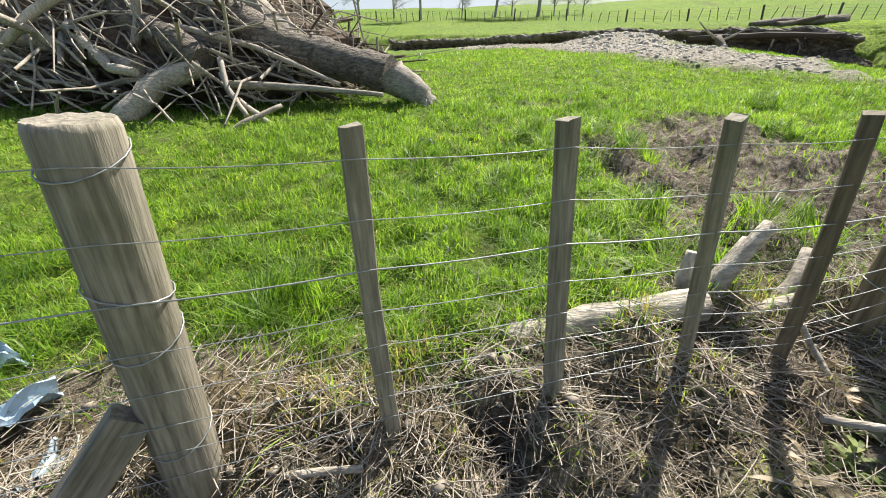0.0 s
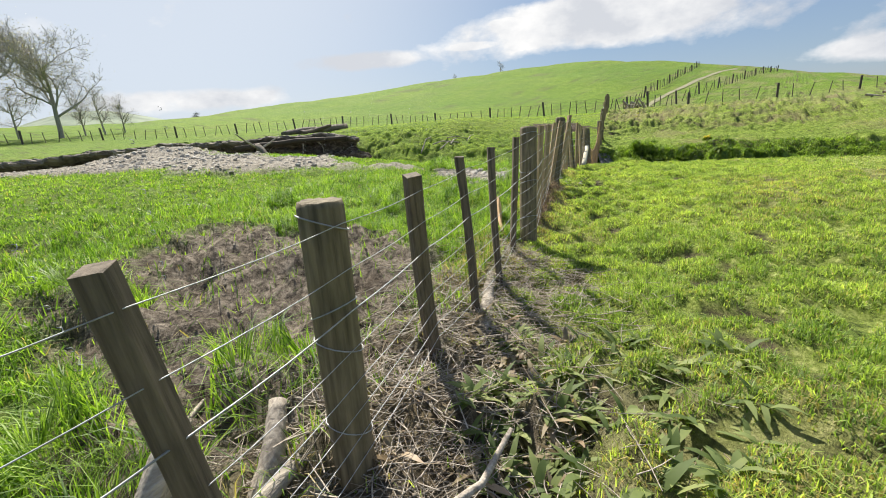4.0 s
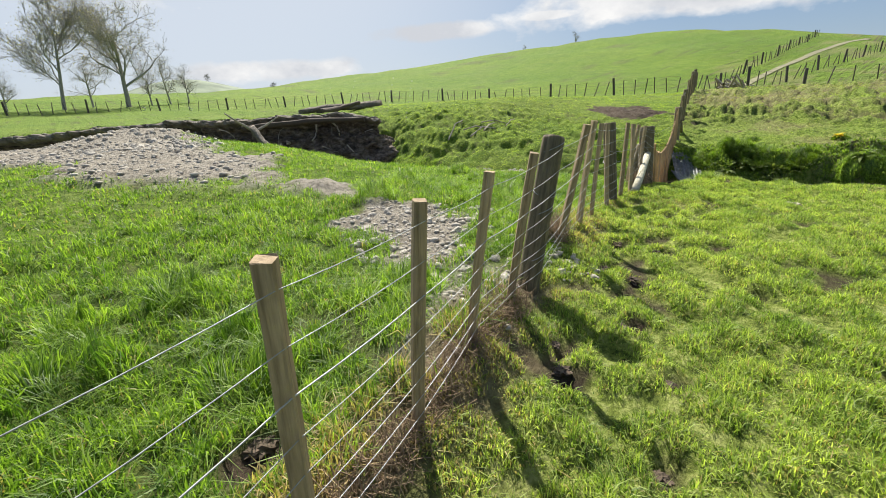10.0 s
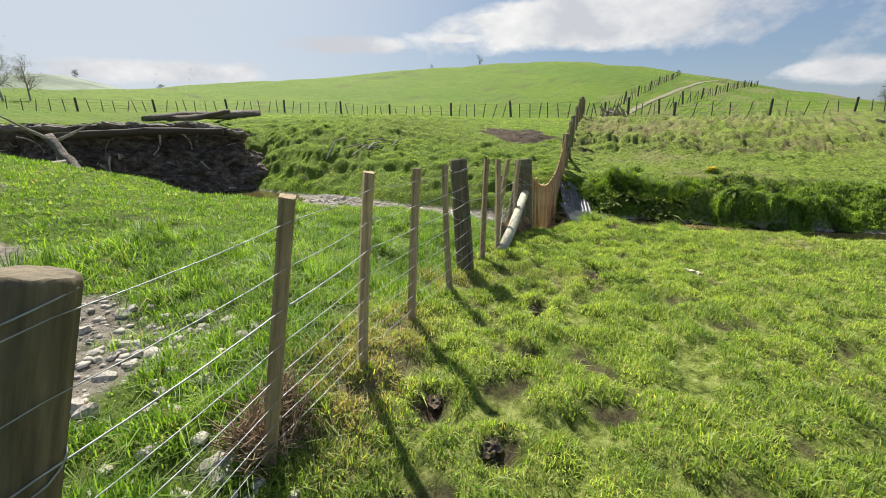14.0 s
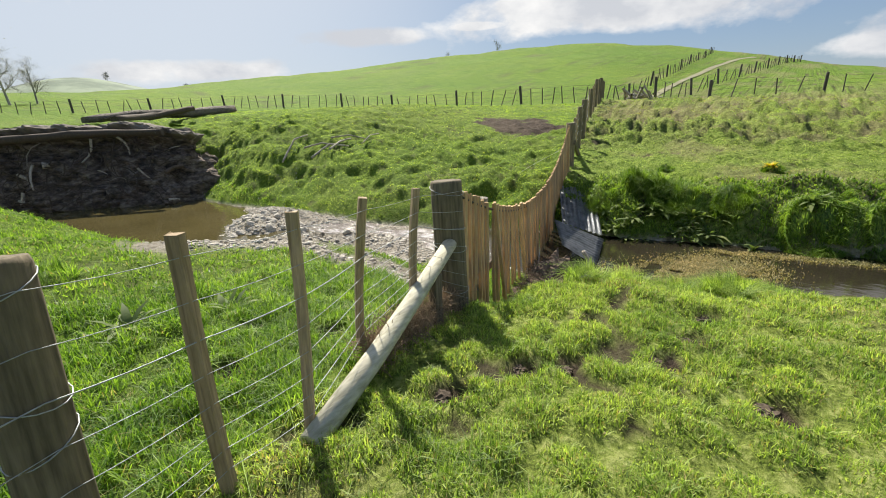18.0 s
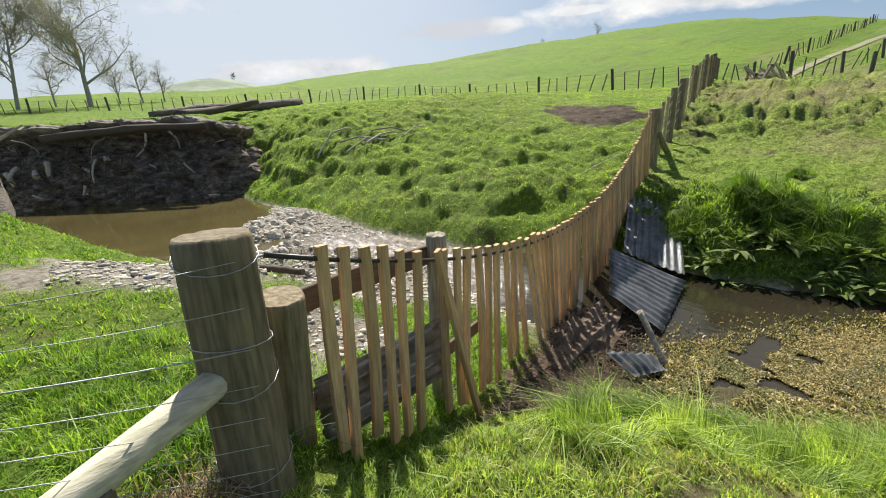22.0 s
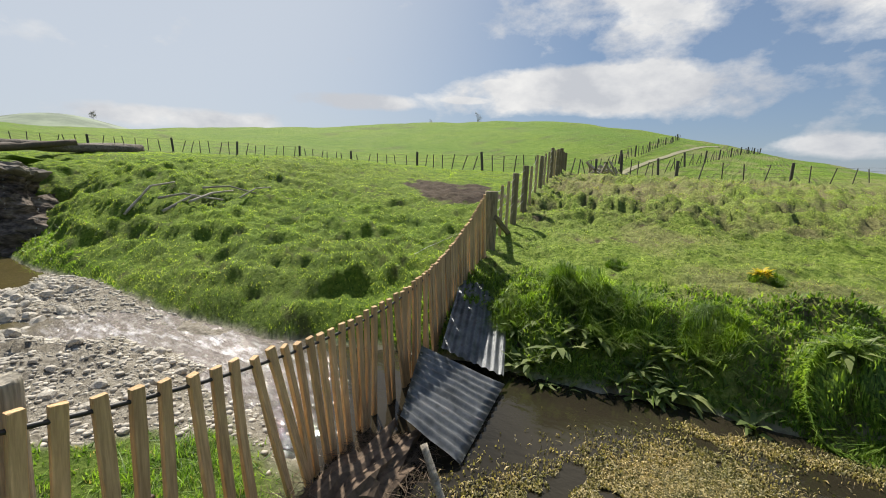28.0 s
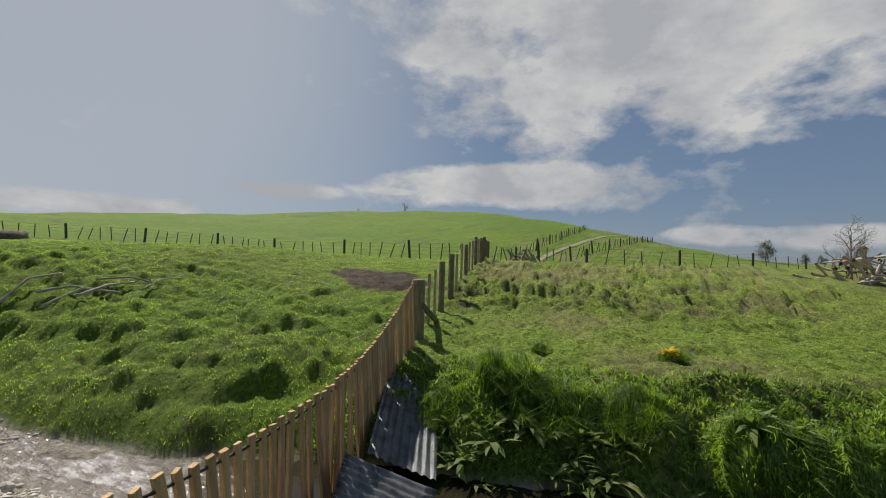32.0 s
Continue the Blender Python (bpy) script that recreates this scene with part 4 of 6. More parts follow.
# ---- fences beyond the stream ----
upper = thing("wire_fence", "post and wire fence climbing the far bank", "fence")
U0, U1 = Vector((19.66, 6.43, 0)), Vector((36.2, 11.5, 0))
ud = (U1 - U0).normalized()
prev = None
for k, (d, h, r, kind) in enumerate([(0.0, 1.12, 0.12, "round"), (0.9, 1.0, 0.024, "bar"), (1.5, 1.0, 0.024, "bar"), (2.25, 1.12, 0.075, "round"), (3.6, 1.15, 0.08, "round"), (4.6, 1.1, 0.03, "bar"), (5.6, 1.1, 0.03, "bar"), (6.7, 1.15, 0.07, "round"), (7.7, 1.1, 0.03, "bar"), (8.7, 1.1, 0.03, "bar"), (9.8, 1.15, 0.07, "round"), (11.0, 1.1, 0.035, "bar"), (12.2, 1.15, 0.07, "round"), (13.2, 1.15, 0.09, "round"), (14.0, 1.15, 0.09, "round"), (14.8, 1.15, 0.09, "round"), (15.6, 1.15, 0.09, "round"), (16.5, 1.2, 0.11, "round")]):
    q = U0 + ud * d
    q.z = ground_at(q.x, q.y)
    if k == 0:
        h = 1.02 - q.z
    bm = bm_post(h, r, seed=200 + k, sides=14) if kind == "round" else bm_bar(h, r * 2, r * 2, seed=k, bury=0.1)
    part("post" if kind == "round" else "batten", bm, TREATED if kind == "round" else BATTEN, upper).matrix_local = Matrix.Translation(q)
    top = q + Vector((0, 0, h))
    if prev:
        for w in range(5):
            f = 0.92 - 0.17 * w
            part("wire", bm_tube([prev[0].lerp(prev[1], f), q.lerp(top, f)], [0.003, 0.003], 4, False), WIRE, upper)
    prev = (q, top)
brace = part("strut", bm_bar(1.3, 0.09, 0.07, seed=12), TREATED)
bq = U0 + ud * 1.15 + across * 0.12
bq.z = ground_at(bq.x, bq.y)
brace.matrix_world = between(bq, U0 + across * 0.1 + Vector((0, 0, 0.55)))
tagged(brace, "short timber brace against the far strainer post", "strut")

post_me = {}
for k in range(5):
    bm = bm_post(1.15, 0.055, seed=300 + k, sides=8, bury=0.15)
    post_me[k] = bpy.data.meshes.new("post")
    bm.to_mesh(post_me[k])
    bm.free()
    post_me[k].materials.append(FAR_POST)


def far_fence(label, line, step, seed, big=5, wires=4):
    rnd = random.Random(seed)
    th = thing("field_fence", label, "fence", "fences of the fields")
    pts, carry, k = [], 0.0, 0
    for (ax, ay), (bx, by) in zip(line, line[1:]):
        length = math.hypot(bx - ax, by - ay)
        d = carry
        while d < length:
            f = d / length
            x, y = ax + (bx - ax) * f, ay + (by - ay) * f
            z = ground_at(x, y)
            wide = 1.7 if k % big == 0 else 0.62
            m = Matrix.Translation((x, y, z)) @ Euler((rnd.gauss(0, 0.05 if wide > 1 else 0.13), rnd.gauss(0, 0.05 if wide > 1 else 0.13), rnd.random() * 6)).to_matrix().to_4x4() @ Matrix.Diagonal((wide, wide, rnd.uniform(0.9, 1.05) * (1.08 if wide > 1 else 0.92), 1))
            shared("post", post_me[k % 5], th, m)
            pts.append(Vector((x, y, z)))
            d += step * rnd.uniform(0.8, 1.2)
            k += 1
        carry = d - length
    for w in range(wires):
        wl_pts = [q + Vector((0, 0, 1.02 - 0.24 * w)) for q in pts]
        part("wire", bm_tube(wl_pts, [0.006] * len(wl_pts), 3, False), FAR_POST, th)
    return th


far_fence("long dark post and wire fence along the far field", [(36.4, 11.8), (37.0, 24), (35.0, 36), (29, 44), (20, 51), (9, 57), (-8, 60), (-45, 70)], 0.85, 1, 7)
far_fence("post and wire fence on the upper side of the hill track", [(37.5, 12.2), (60, 14.0), (85, 15.5), (112, 17.0)], 1.7, 2)
far_fence("post and wire fence on the lower side of the hill track", [(40.5, 9.6), (62, 8.2), (88, 6.0), (118, 3.5)], 1.7, 3)
far_fence("thin distant post and wire fence over the rise", [(40, 6.5), (55, -4), (75, -17)], 2.0, 4)

track = bmesh.new()
row_prev = None
for k in range(60):
    f = k / 59
    cx, cy, wd = 40 + 74 * f, 11.2 - 0.9 * f + 1.2 * math.sin(f * 3), 0.26 + 0.16 * f
    row = [track.verts.new((cx, cy + o * wd, ground_at(cx, cy + o * wd) + 0.06)) for o in (-1, -0.3, 0.3, 1)]
    if row_prev:
        for a in range(3):
            track.faces.new((row_prev[a], row[a], row[a + 1], row_prev[a + 1])).smooth = True
    row_prev = row
tagged(part("track", track, TRACK), "pale clay farm track climbing the hill", "track", kind="structure")


# ---- trees ----
def tree(name, label, at, height, seed, leafy=0.0, spread=0.5, leaf_mat=None, trunk_r=None, depth=5, lean=0.0, category="tree", bole=0.72, reach=1.0):
    rnd = random.Random(seed)
    th = thing(name, label, category, "", at)
    trunk, twigs = bmesh.new(), bmesh.new()
    tips = []
    thin = height * 0.0011

    def grow(p, d, length, r, level):
        n = 6 if level < 2 else 4
        pts, rad = [p], [r]
        for i in range(n):
            q = 0.03 if level == 0 else 0.19
            d = (d + Vector((rnd.gauss(0, q), rnd.gauss(0, q), rnd.gauss(0.03, 0.10)))).normalized()
            p = p + d * length / n
            pts.append(p)
            rad.append(max(thin, r * (1 - 0.62 * (i + 1) / n)))
        bm_tube(pts, rad, 8 if level == 0 else (5 if level < 3 else 3), False, 0.06, seed + level, trunk if level < 2 else twigs)
        if level >= depth:
            tips.append(p)
            return
        kids = (12, 7, 6, 4, 3, 3)[min(level, 5)]
        for c in range(kids):
            k = min(n, (2 if level == 0 else 1) + int((c + rnd.random()) / kids * (n - 1)))
            tilt = rnd.uniform(0.6, 1.25) * spread * 1.25
            side = d.orthogonal().normalized()
            side.rotate(Matrix.Rotation(rnd.uniform(0, 2 * math.pi), 3, d))
            nd = (d * math.cos(tilt) + side * math.sin(tilt) + Vector((0, 0, 0.08))).normalized()
            grow(pts[k], nd, length * rnd.uniform(0.42, 0.62) * ((1.15 - 0.55 * k / n) * reach if level == 0 else 1), rad[k] * rnd.uniform(0.45, 0.68), level + 1)
        tips.append(p)

    grow(Vector((0, 0, -0.3)), Vector((lean, 0, 1)).normalized(), height * bole, trunk_r or height * 0.020, 0)
    part("trunk", trunk, TREEBARK, th)
    part("crown", twigs, TREEBARK, th)
    if leafy:
        vs, fs = [], []
        for q in tips:
            for _ in range(int(leafy)):
                c = q + Vector((rnd.gauss(0, 0.28), rnd.gauss(0, 0.28), rnd.gauss(0, 0.22))) * (height / 9)
                u = Vector((rnd.gauss(0, 1), rnd.gauss(0, 1), rnd.gauss(0, 1))).normalized() * height * (0.009 if leaf_mat else 0.005)
                v = u.orthogonal().normalized() * height * (0.006 if leaf_mat else 0.0035)
                i = len(vs)
                vs += [c - u, c + v, c + u, c - v]
                fs.append((i, i + 1, i + 2, i + 3))
        me = bpy.data.meshes.new("foliage")
        fill(me, [tuple(v) for v in vs], fs)
        me.materials.append(leaf_mat or SPRING)
        ob = new("foliage", me)
        ob.parent = th
    return th


def on_ground(x, y, dz=0.0):
    return (x, y, ground_at(x, y) + dz)


tree("bare_tree", "tall spreading poplar with bare branches and first leaf buds", on_ground(11.6, 66), 15.5, 5, 1, 0.72, depth=4, trunk_r=0.28, bole=0.5, reach=1.75, lean=0.14)
tree("bare_tree", "slender bare tree by the field fence", on_ground(5.6, 66), 14.0, 8, 1, 0.5, depth=4, trunk_r=0.2, bole=0.6, reach=1.3, lean=0.14)
tree("bare_tree", "bare tree standing at the field corner", on_ground(-4.5, 62), 13.0, 15, 1, 0.6, depth=4, trunk_r=0.2, bole=0.5, reach=1.6)
tree("bare_tree", "bare tree at the end of the field fence", on_ground(-13, 64), 12.0, 25, 1, 0.6, depth=4, trunk_r=0.2, bole=0.5, reach=1.6)
for k, (x, y, h) in enumerate([(17.0, 71, 7.0), (19.5, 72, 5.5), (8.5, 70, 6.5), (1.0, 66, 5.0), (-9, 70, 6), (14.5, 69, 5.5)]):
    tree("shrub", "twiggy shrub with pale spring leaves", on_ground(x, y), h, 40 + k, 2, 0.9, depth=3, category="shrub")
O = Vector((13.27, 2.6, 0))
for k, (az, r, h) in enumerate([(57.1, 132, 4.2), (50.9, 138, 2.8)]):
    x, y = O.x + r * math.sin(radians(az)), O.y + r * math.cos(radians(az))
    tree("hill_tree", "small bare tree on the hill crest", on_ground(x, y), h, 60 + k, 0, 0.8, depth=3)
x, y = O.x + 85 * math.sin(radians(100.9)), O.y + 85 * math.cos(radians(100.9))
tree("conifer", "dark spreading conifer on the skyline", on_ground(x, y, -0.8), 4.6, 71, 8, 0.7, PINE, depth=3)
for k, (az, r, h) in enumerate([(104.0, 190, 5.5), (105.2, 190, 5.0), (13.5, 520, 9), (20.5, 540, 14), (24.2, 540, 12)]):
    x, y = O.x + r * math.sin(radians(az)), O.y + r * math.cos(radians(az))
    tree("distant_tree", "distant rounded dark tree on the skyline", on_ground(x, y), h, 80 + k, 8, 0.8, PINE, depth=3)
x, y = O.x + 30 * math.sin(radians(107.2)), O.y + 30 * math.cos(radians(107.2))
tree("dead_tree", "thin dead tree standing over a heap of logs", on_ground(x, y), 3.6, 90, 0, 0.6, depth=3, lean=0.1)


# ---- driftwood and logs ----
def limb(name, label, pts, r0, r1, mat, seed, category="log", group="", sides=12, parent=None, steps=5, rough=0.10):
    """A crooked limb through a few points, thinning from r0 to r1."""
    rnd = random.Random(seed)
    pts = [Vector(p) for p in pts]
    line = []
    for a, b in zip(pts, pts[1:]):
        for k in range(steps):
            q = a.lerp(b, k / steps)
            line.append(q + Vector((rnd.gauss(0, 1), rnd.gauss(0, 1), rnd.gauss(0, 1))) * r0 * 0.05)
    line.append(pts[-1])
    n = len(line)
    ob = part(name, bm_tube(line, [(r0 + (r1 - r0) * k / (n - 1)) * rnd.uniform(0.93, 1.07) for k in range(n)], sides, True, rough, seed), mat, parent)
    if parent is None:
        tagged(ob, label, category, group)
    return ob


limb("fallen_log", "thick fallen tree trunk with rough grey bark", [(-5.31, 7.3, 2.03), (-3.93, 6.9, 1.65), (-3.03, 6.6, 1.22), (-2.13, 6.35, 1.03), (-1.29, 6.1, 0.84)], 0.30, 0.25, BARK, 1, sides=24)
limb("log_end", "split bare wood of the broken log end", [(-1.34, 6.11, 0.85), (-0.93, 5.95, 0.65), (-0.70, 5.85, 0.40), (-0.55, 5.8, 0.15)], 0.25, 0.10, BARE, 2, sides=14)
limb("fallen_log", "bleached forked trunk behind the thick log", [(-4.08, 7.6, 2.35), (-3.48, 7.2, 1.67), (-2.81, 6.8, 1.20)], 0.22, 0.20, BARE, 5, sides=16)
limb("fallen_log", "barked log resting on the driftwood heap", [(-5.67, 6.9, 2.17), (-5.32, 6.6, 1.63), (-4.52, 6.2, 1.37), (-3.95, 5.9, 1.06)], 0.18, 0.20, BARK, 3, sides=16)
limb("bare_log", "split pale log propped against the heap", [(-3.98, 5.88, 0.99), (-4.53, 5.6, 0.80), (-4.90, 5.2, 0.35)], 0.13, 0.17, BARE, 4, sides=12)
for k, (pts, r0, r1) in enumerate([
    ([(-7.43, 6.6, 1.45), (-6.18, 6.3, 1.25), (-4.93, 5.9, 0.98)], 0.10, 0.13),
    ([(-6.89, 6.0, 1.28), (-6.39, 6.2, 1.73), (-5.89, 6.5, 2.06)], 0.06, 0.08),
    ([(-5.95, 6.2, 1.54), (-5.19, 5.7, 1.01), (-4.7, 5.5, 0.95)], 0.08, 0.06),
    ([(-4.93, 6.4, 2.03), (-4.98, 6.3, 1.59), (-5.06, 6.2, 1.29)], 0.06, 0.07),
    ([(-3.62, 5.8, 0.76), (-2.47, 5.7, 0.71), (-1.34, 5.6, 0.62)], 0.06, 0.03),
    ([(-4.34, 6.2, 1.5), (-3.26, 6.2, 1.22), (-1.99, 5.8, 0.74)], 0.05, 0.03),
]):
    limb("bare_log", "grey driftwood limb lying in the heap", pts, r0, r1, (BARE, STICK)[k % 2], 700 + k, "log", "limbs of the heap", sides=10)
for k, (pts, r0, r1) in enumerate([
    ([(-3.51, 4.6, 0.09), (-3.09, 4.9, 0.37), (-2.69, 5.3, 0.53)], 0.045, 0.03),
    ([(-3.36, 5.5, 0.58), (-2.77, 5.0, 0.35), (-2.25, 4.6, 0.14)], 0.04, 0.03),
    ([(-1.56, 5.0, 0.30), (-1.16, 4.8, 0.24), (-0.75, 4.7, 0.14)], 0.022, 0.015),
    ([(-3.64, 5.8, 1.09), (-3.48, 5.5, 0.73), (-3.09, 5.1, 0.42)], 0.045, 0.03),
    ([(-4.6, 5.2, 0.7), (-4.2, 5.0, 0.6), (-3.9, 4.9, 0.25)], 0.022, 0.014),
    ([(-5.9, 5.3, 0.25), (-5.7, 5.2, 0.6), (-5.5, 5.1, 0.75)], 0.025, 0.015),
    ([(-4.7, 4.8, 0.15), (-4.0, 4.9, 0.22), (-3.4, 5.1, 0.30)], 0.02, 0.012),
]):
    limb("branch", "grey dead branch hanging off the heap to the grass", pts, r0, r1, STICK, 720 + k, "branch", "branches off the heap", sides=8)


def sticks(name, label, count, place, length, radius, mat, seed, sides=4, flat=0.35, bend=0.15):
    """Many dead sticks as one mesh: place(rnd) gives a point and a main direction or None."""
    rnd = random.Random(seed)
    vs, fs = [], []
    for _ in range(count):
        p, d = place(rnd)
        p = Vector(p)
        if d is None:
            a = rnd.uniform(0, 2 * math.pi)
            d = Vector((math.cos(a), math.sin(a), rnd.gauss(0, flat)))
        d = Vector(d).normalized()
        ln, r = rnd.uniform(*length), rnd.uniform(*radius)
        side = d.orthogonal().normalized()
        up = d.cross(side)
        bx, by = rnd.gauss(0, bend), rnd.gauss(0, bend)
        base = len(vs)
        for k in range(4):
            t = k / 3 - 0.5
            c = p + d * ln * t + (side * bx + up * by) * ln * (t * t - 0.08)
            rr = r * (1 - 0.5 * k / 3)
            for j in range(sides):
                a = 2 * math.pi * j / sides
                vs.append(c + side * math.cos(a) * rr + up * math.sin(a) * rr)
        for k in range(3):
            for j in range(sides):
                fs.append((base + k * sides + j, base + k * sides + (j + 1) % sides, base + (k + 1) * sides + (j + 1) % sides, base + (k + 1) * sides + j))
    me = bpy.data.meshes.new(name)
    fill(me, [tuple(v) for v in vs], fs)
    me.materials.append(mat)
    return tagged(new(name, me), label, name.replace("_", " "), kind="stuff")


def heap(cx, cy, rx, ry, h, z0=0.0):
    def place(rnd):
        a, q = rnd.uniform(0, 2 * math.pi), math.sqrt(rnd.random())
        x, y = cx + rx * q * math.cos(a), cy + ry * q * math.sin(a)
        top = h * (1 - q ** 1.6)
        z = ground_at(cx, cy) + z0 + 0.06 + top * rnd.uniform(0.35, 1.0)
        return (x, y, z), (rnd.gauss(0.9, 0.6), rnd.gauss(-0.35, 0.6), rnd.gauss(-0.35, 0.4))
    return place


sticks("driftwood_heap", "tangled heap of grey dead branches and sticks", 900, heap(-5.6, 7.7, 4.4, 2.3, 2.4), (0.4, 2.4), (0.006, 0.030), STICK, 1, 6, bend=0.6)
sticks("driftwood_heap", "thick pale branches of the driftwood heap", 90, heap(-5.6, 7.7, 3.6, 1.8, 2.4), (1.0, 2.6), (0.03, 0.08), BARE, 14, 8, bend=0.45)
# inner branches take a dark wood: the heap's inside shade put into colour
sticks("driftwood_heap", "inner branches of the driftwood heap, darkened as shade", 500, heap(-5.4, 8.0, 4.0, 2.2, 2.0), (0.6, 2.0), (0.012, 0.06), DARK_WOOD, 2, 5)
# dark filler mound, added so the gaps between branches look shaded
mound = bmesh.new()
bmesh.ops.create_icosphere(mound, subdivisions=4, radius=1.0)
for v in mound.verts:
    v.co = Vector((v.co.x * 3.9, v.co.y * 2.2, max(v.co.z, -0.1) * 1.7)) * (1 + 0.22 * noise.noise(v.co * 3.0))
ob = part("heap_shade_core", mound, DEBRIS)
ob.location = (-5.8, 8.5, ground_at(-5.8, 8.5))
tagged(ob, "dark filler core for the shaded inside of the driftwood heap", "debris")

limb("driftwood_log", "weathered log lying along the fence foot", [(-0.16, 0.8, 0.25), (0.2, 0.9, 0.28), (0.7, 0.97, 0.31)], 0.050, 0.078, BARE, 20, sides=14)
limb("driftwood_branch", "bleached broken branch standing at the fence", [(0.74, 0.99, 0.25), (0.8, 1.02, 0.43), (0.98, 1.1, 0.63)], 0.045, 0.03, BARE, 21, "branch")
limb("driftwood_branch", "short grey broken stump of driftwood", [(0.66, 1.08, 0.23), (0.68, 1.1, 0.37), (0.7, 1.12, 0.49)], 0.035, 0.028, STICK, 22, "branch")
limb("driftwood_branch", "dead branch lying at the fence foot", [(0.8, 0.92, 0.27), (1.15, 1.02, 0.31), (1.6, 1.22, 0.29)], 0.035, 0.02, BARE, 23, "branch")
limb("driftwood_branch", "pale stick leaning on the fence foot", [(0.98, 0.8, 0.35), (1.02, 0.74, 0.27), (1.04, 0.64, 0.20)], 0.014, 0.010, BARE, 24, "branch")
limb("driftwood_branch", "pale driftwood branch among the dead stalks", [(2.35, 1.08, 0.24), (2.62, 1.22, 0.29), (2.98, 1.42, 0.33)], 0.045, 0.03, BARE, 25, "branch")
limb("stick", "thin stick lying across the dead stalks", [(-1.05, 0.53, 0.18), (-0.6, 0.56, 0.21), (-0.22, 0.64, 0.20)], 0.010, 0.008, STICK, 26, "stick")
limb("stick", "short dead stick on the bare ground", [(-0.9, 0.26, 0.17), (-0.77, 0.28, 0.17), (-0.65, 0.29, 0.17)], 0.012, 0.012, BARE, 27, "stick")
for k, (pts, r0, r1) in enumerate([
    ([(0.66, 0.95, 0.21), (0.8, 1.06, 0.37), (0.95, 1.14, 0.53)], 0.05, 0.035),
    ([(1.05, 1.02, 0.23), (1.18, 1.09, 0.35), (1.28, 1.2, 0.45)], 0.042, 0.028),
    ([(1.2, 0.94, 0.24), (1.36, 1.04, 0.29), (1.55, 1.1, 0.30)], 0.034, 0.022),
    ([(1, 1.6, 0.24), (1.22, 1.74, 0.28), (1.5, 1.8, 0.25)], 0.012, 0.008),
    ([(1.1, 2.2, 0.27), (1.34, 1.92, 0.31), (1.6, 1.86, 0.26)], 0.010, 0.007),
    ([(1.32, 0.62, 0.23), (1.55, 0.55, 0.24), (1.82, 0.6, 0.23)], 0.014, 0.009),
    ([(0.85, 0.45, 0.22), (1.02, 0.4, 0.23), (1.2, 0.3, 0.22)], 0.016, 0.010),
]):
    limb("driftwood_branch", "grey broken driftwood branch among the dead stalks", pts, r0, r1, (BARE, STICK)[k % 2], 760 + k, "branch", "driftwood at the fence foot", sides=9)
board = part("board", bm_bar(0.50, 0.13, 0.025, seed=40, segs=4, wobble=0.006), PALING)
board.matrix_world = between(on_ground(3.78, 1.80, -0.03), (4.03, 1.98, 0.50), 0.4)
tagged(board, "pale split offcut board leaning against the fence post", "board")

# logs along the eroded bank
limb("bank_log", "long dead log lying on top of the bank", [(13.4, 21.4, 1.55), (15.2, 22.1, 1.72), (17.2, 23.1, 1.70), (20.0, 24.3, 1.80)], 0.12, 0.22, BARK, 30, sides=14, rough=0.3)
limb("bank_log", "broken dead log lying beside the long log", [(14.2, 21.0, 1.52), (16.0, 22.2, 1.64), (17.5, 22.6, 1.9)], 0.16, 0.10, DARK_WOOD, 37, sides=12, rough=0.3)
limb("bank_log", "dark log half buried along the bank edge", [(10.4, 20.75, 1.02), (12.5, 18.85, 1.16), (14.4, 17.25, 1.12)], 0.13, 0.10, DARK_WOOD, 31, sides=12, rough=0.3)
twist = thing("twisted_trunk", "bleached twisted trunk leaning out of the pool", "log")
limb("trunk", "", [(9.9, 14.6, -1.05), (9.85, 15.3, -0.3), (9.7, 16.3, 0.5), (9.6, 17.1, 1.12)], 0.20, 0.11, BARK, 33, parent=twist, sides=14, rough=0.4)
limb("branch", "", [(9.7, 16.3, 0.5), (9.1, 15.6, 0.5), (8.4, 15.0, 0.45), (7.8, 14.7, 0.55)], 0.06, 0.03, BARE, 34, parent=twist)
limb("branch", "", [(9.6, 17.0, 0.95), (10.1, 16.9, 1.2), (10.5, 16.8, 1.45)], 0.05, 0.02, BARE, 35, parent=twist)
limb("branch", "", [(9.6, 17.1, 1.05), (9.2, 17.2, 1.35), (8.8, 17.1, 1.65)], 0.05, 0.02, BARE, 36, parent=twist)


# the undercut face of the eroded bank
SILT = plain("grey silt", (0.17, 0.145, 0.12), 0.95, 0, 0.65, 2.4, 0.9)
PEAT, pn, pl, pb_ = material("bank earth with shaded holes", 0.97)
# mottled earth; the darkest stop paints shaded holes into the flat-lit face
p_ramp = ramp(pn, [(0.36, (0.018, 0.013, 0.010)), (0.48, (0.10, 0.075, 0.058)), (0.58, (0.21, 0.165, 0.13)), (0.68, (0.33, 0.28, 0.24))])
p_noise = noise_tex(pn, pl, 3.2, 9, 0.72, stretch=(1.0, 1.0, 2.2))
pl.new(p_noise.outputs["Fac"], p_ramp.inputs[0])
pl.new(p_ramp.outputs[0], pb_.inputs["Base Color"])
bumped(pn, pl, pb_, p_noise.outputs["Fac"], 1.0, 0.12)
EDGE_LINE = [(-5.0, 31.9), (0.0, 29.0), (9.8, 21.4), (12.6, 19.0), (14.7, 17.3), (15.5, 17.4), (16.2, 18.2)]


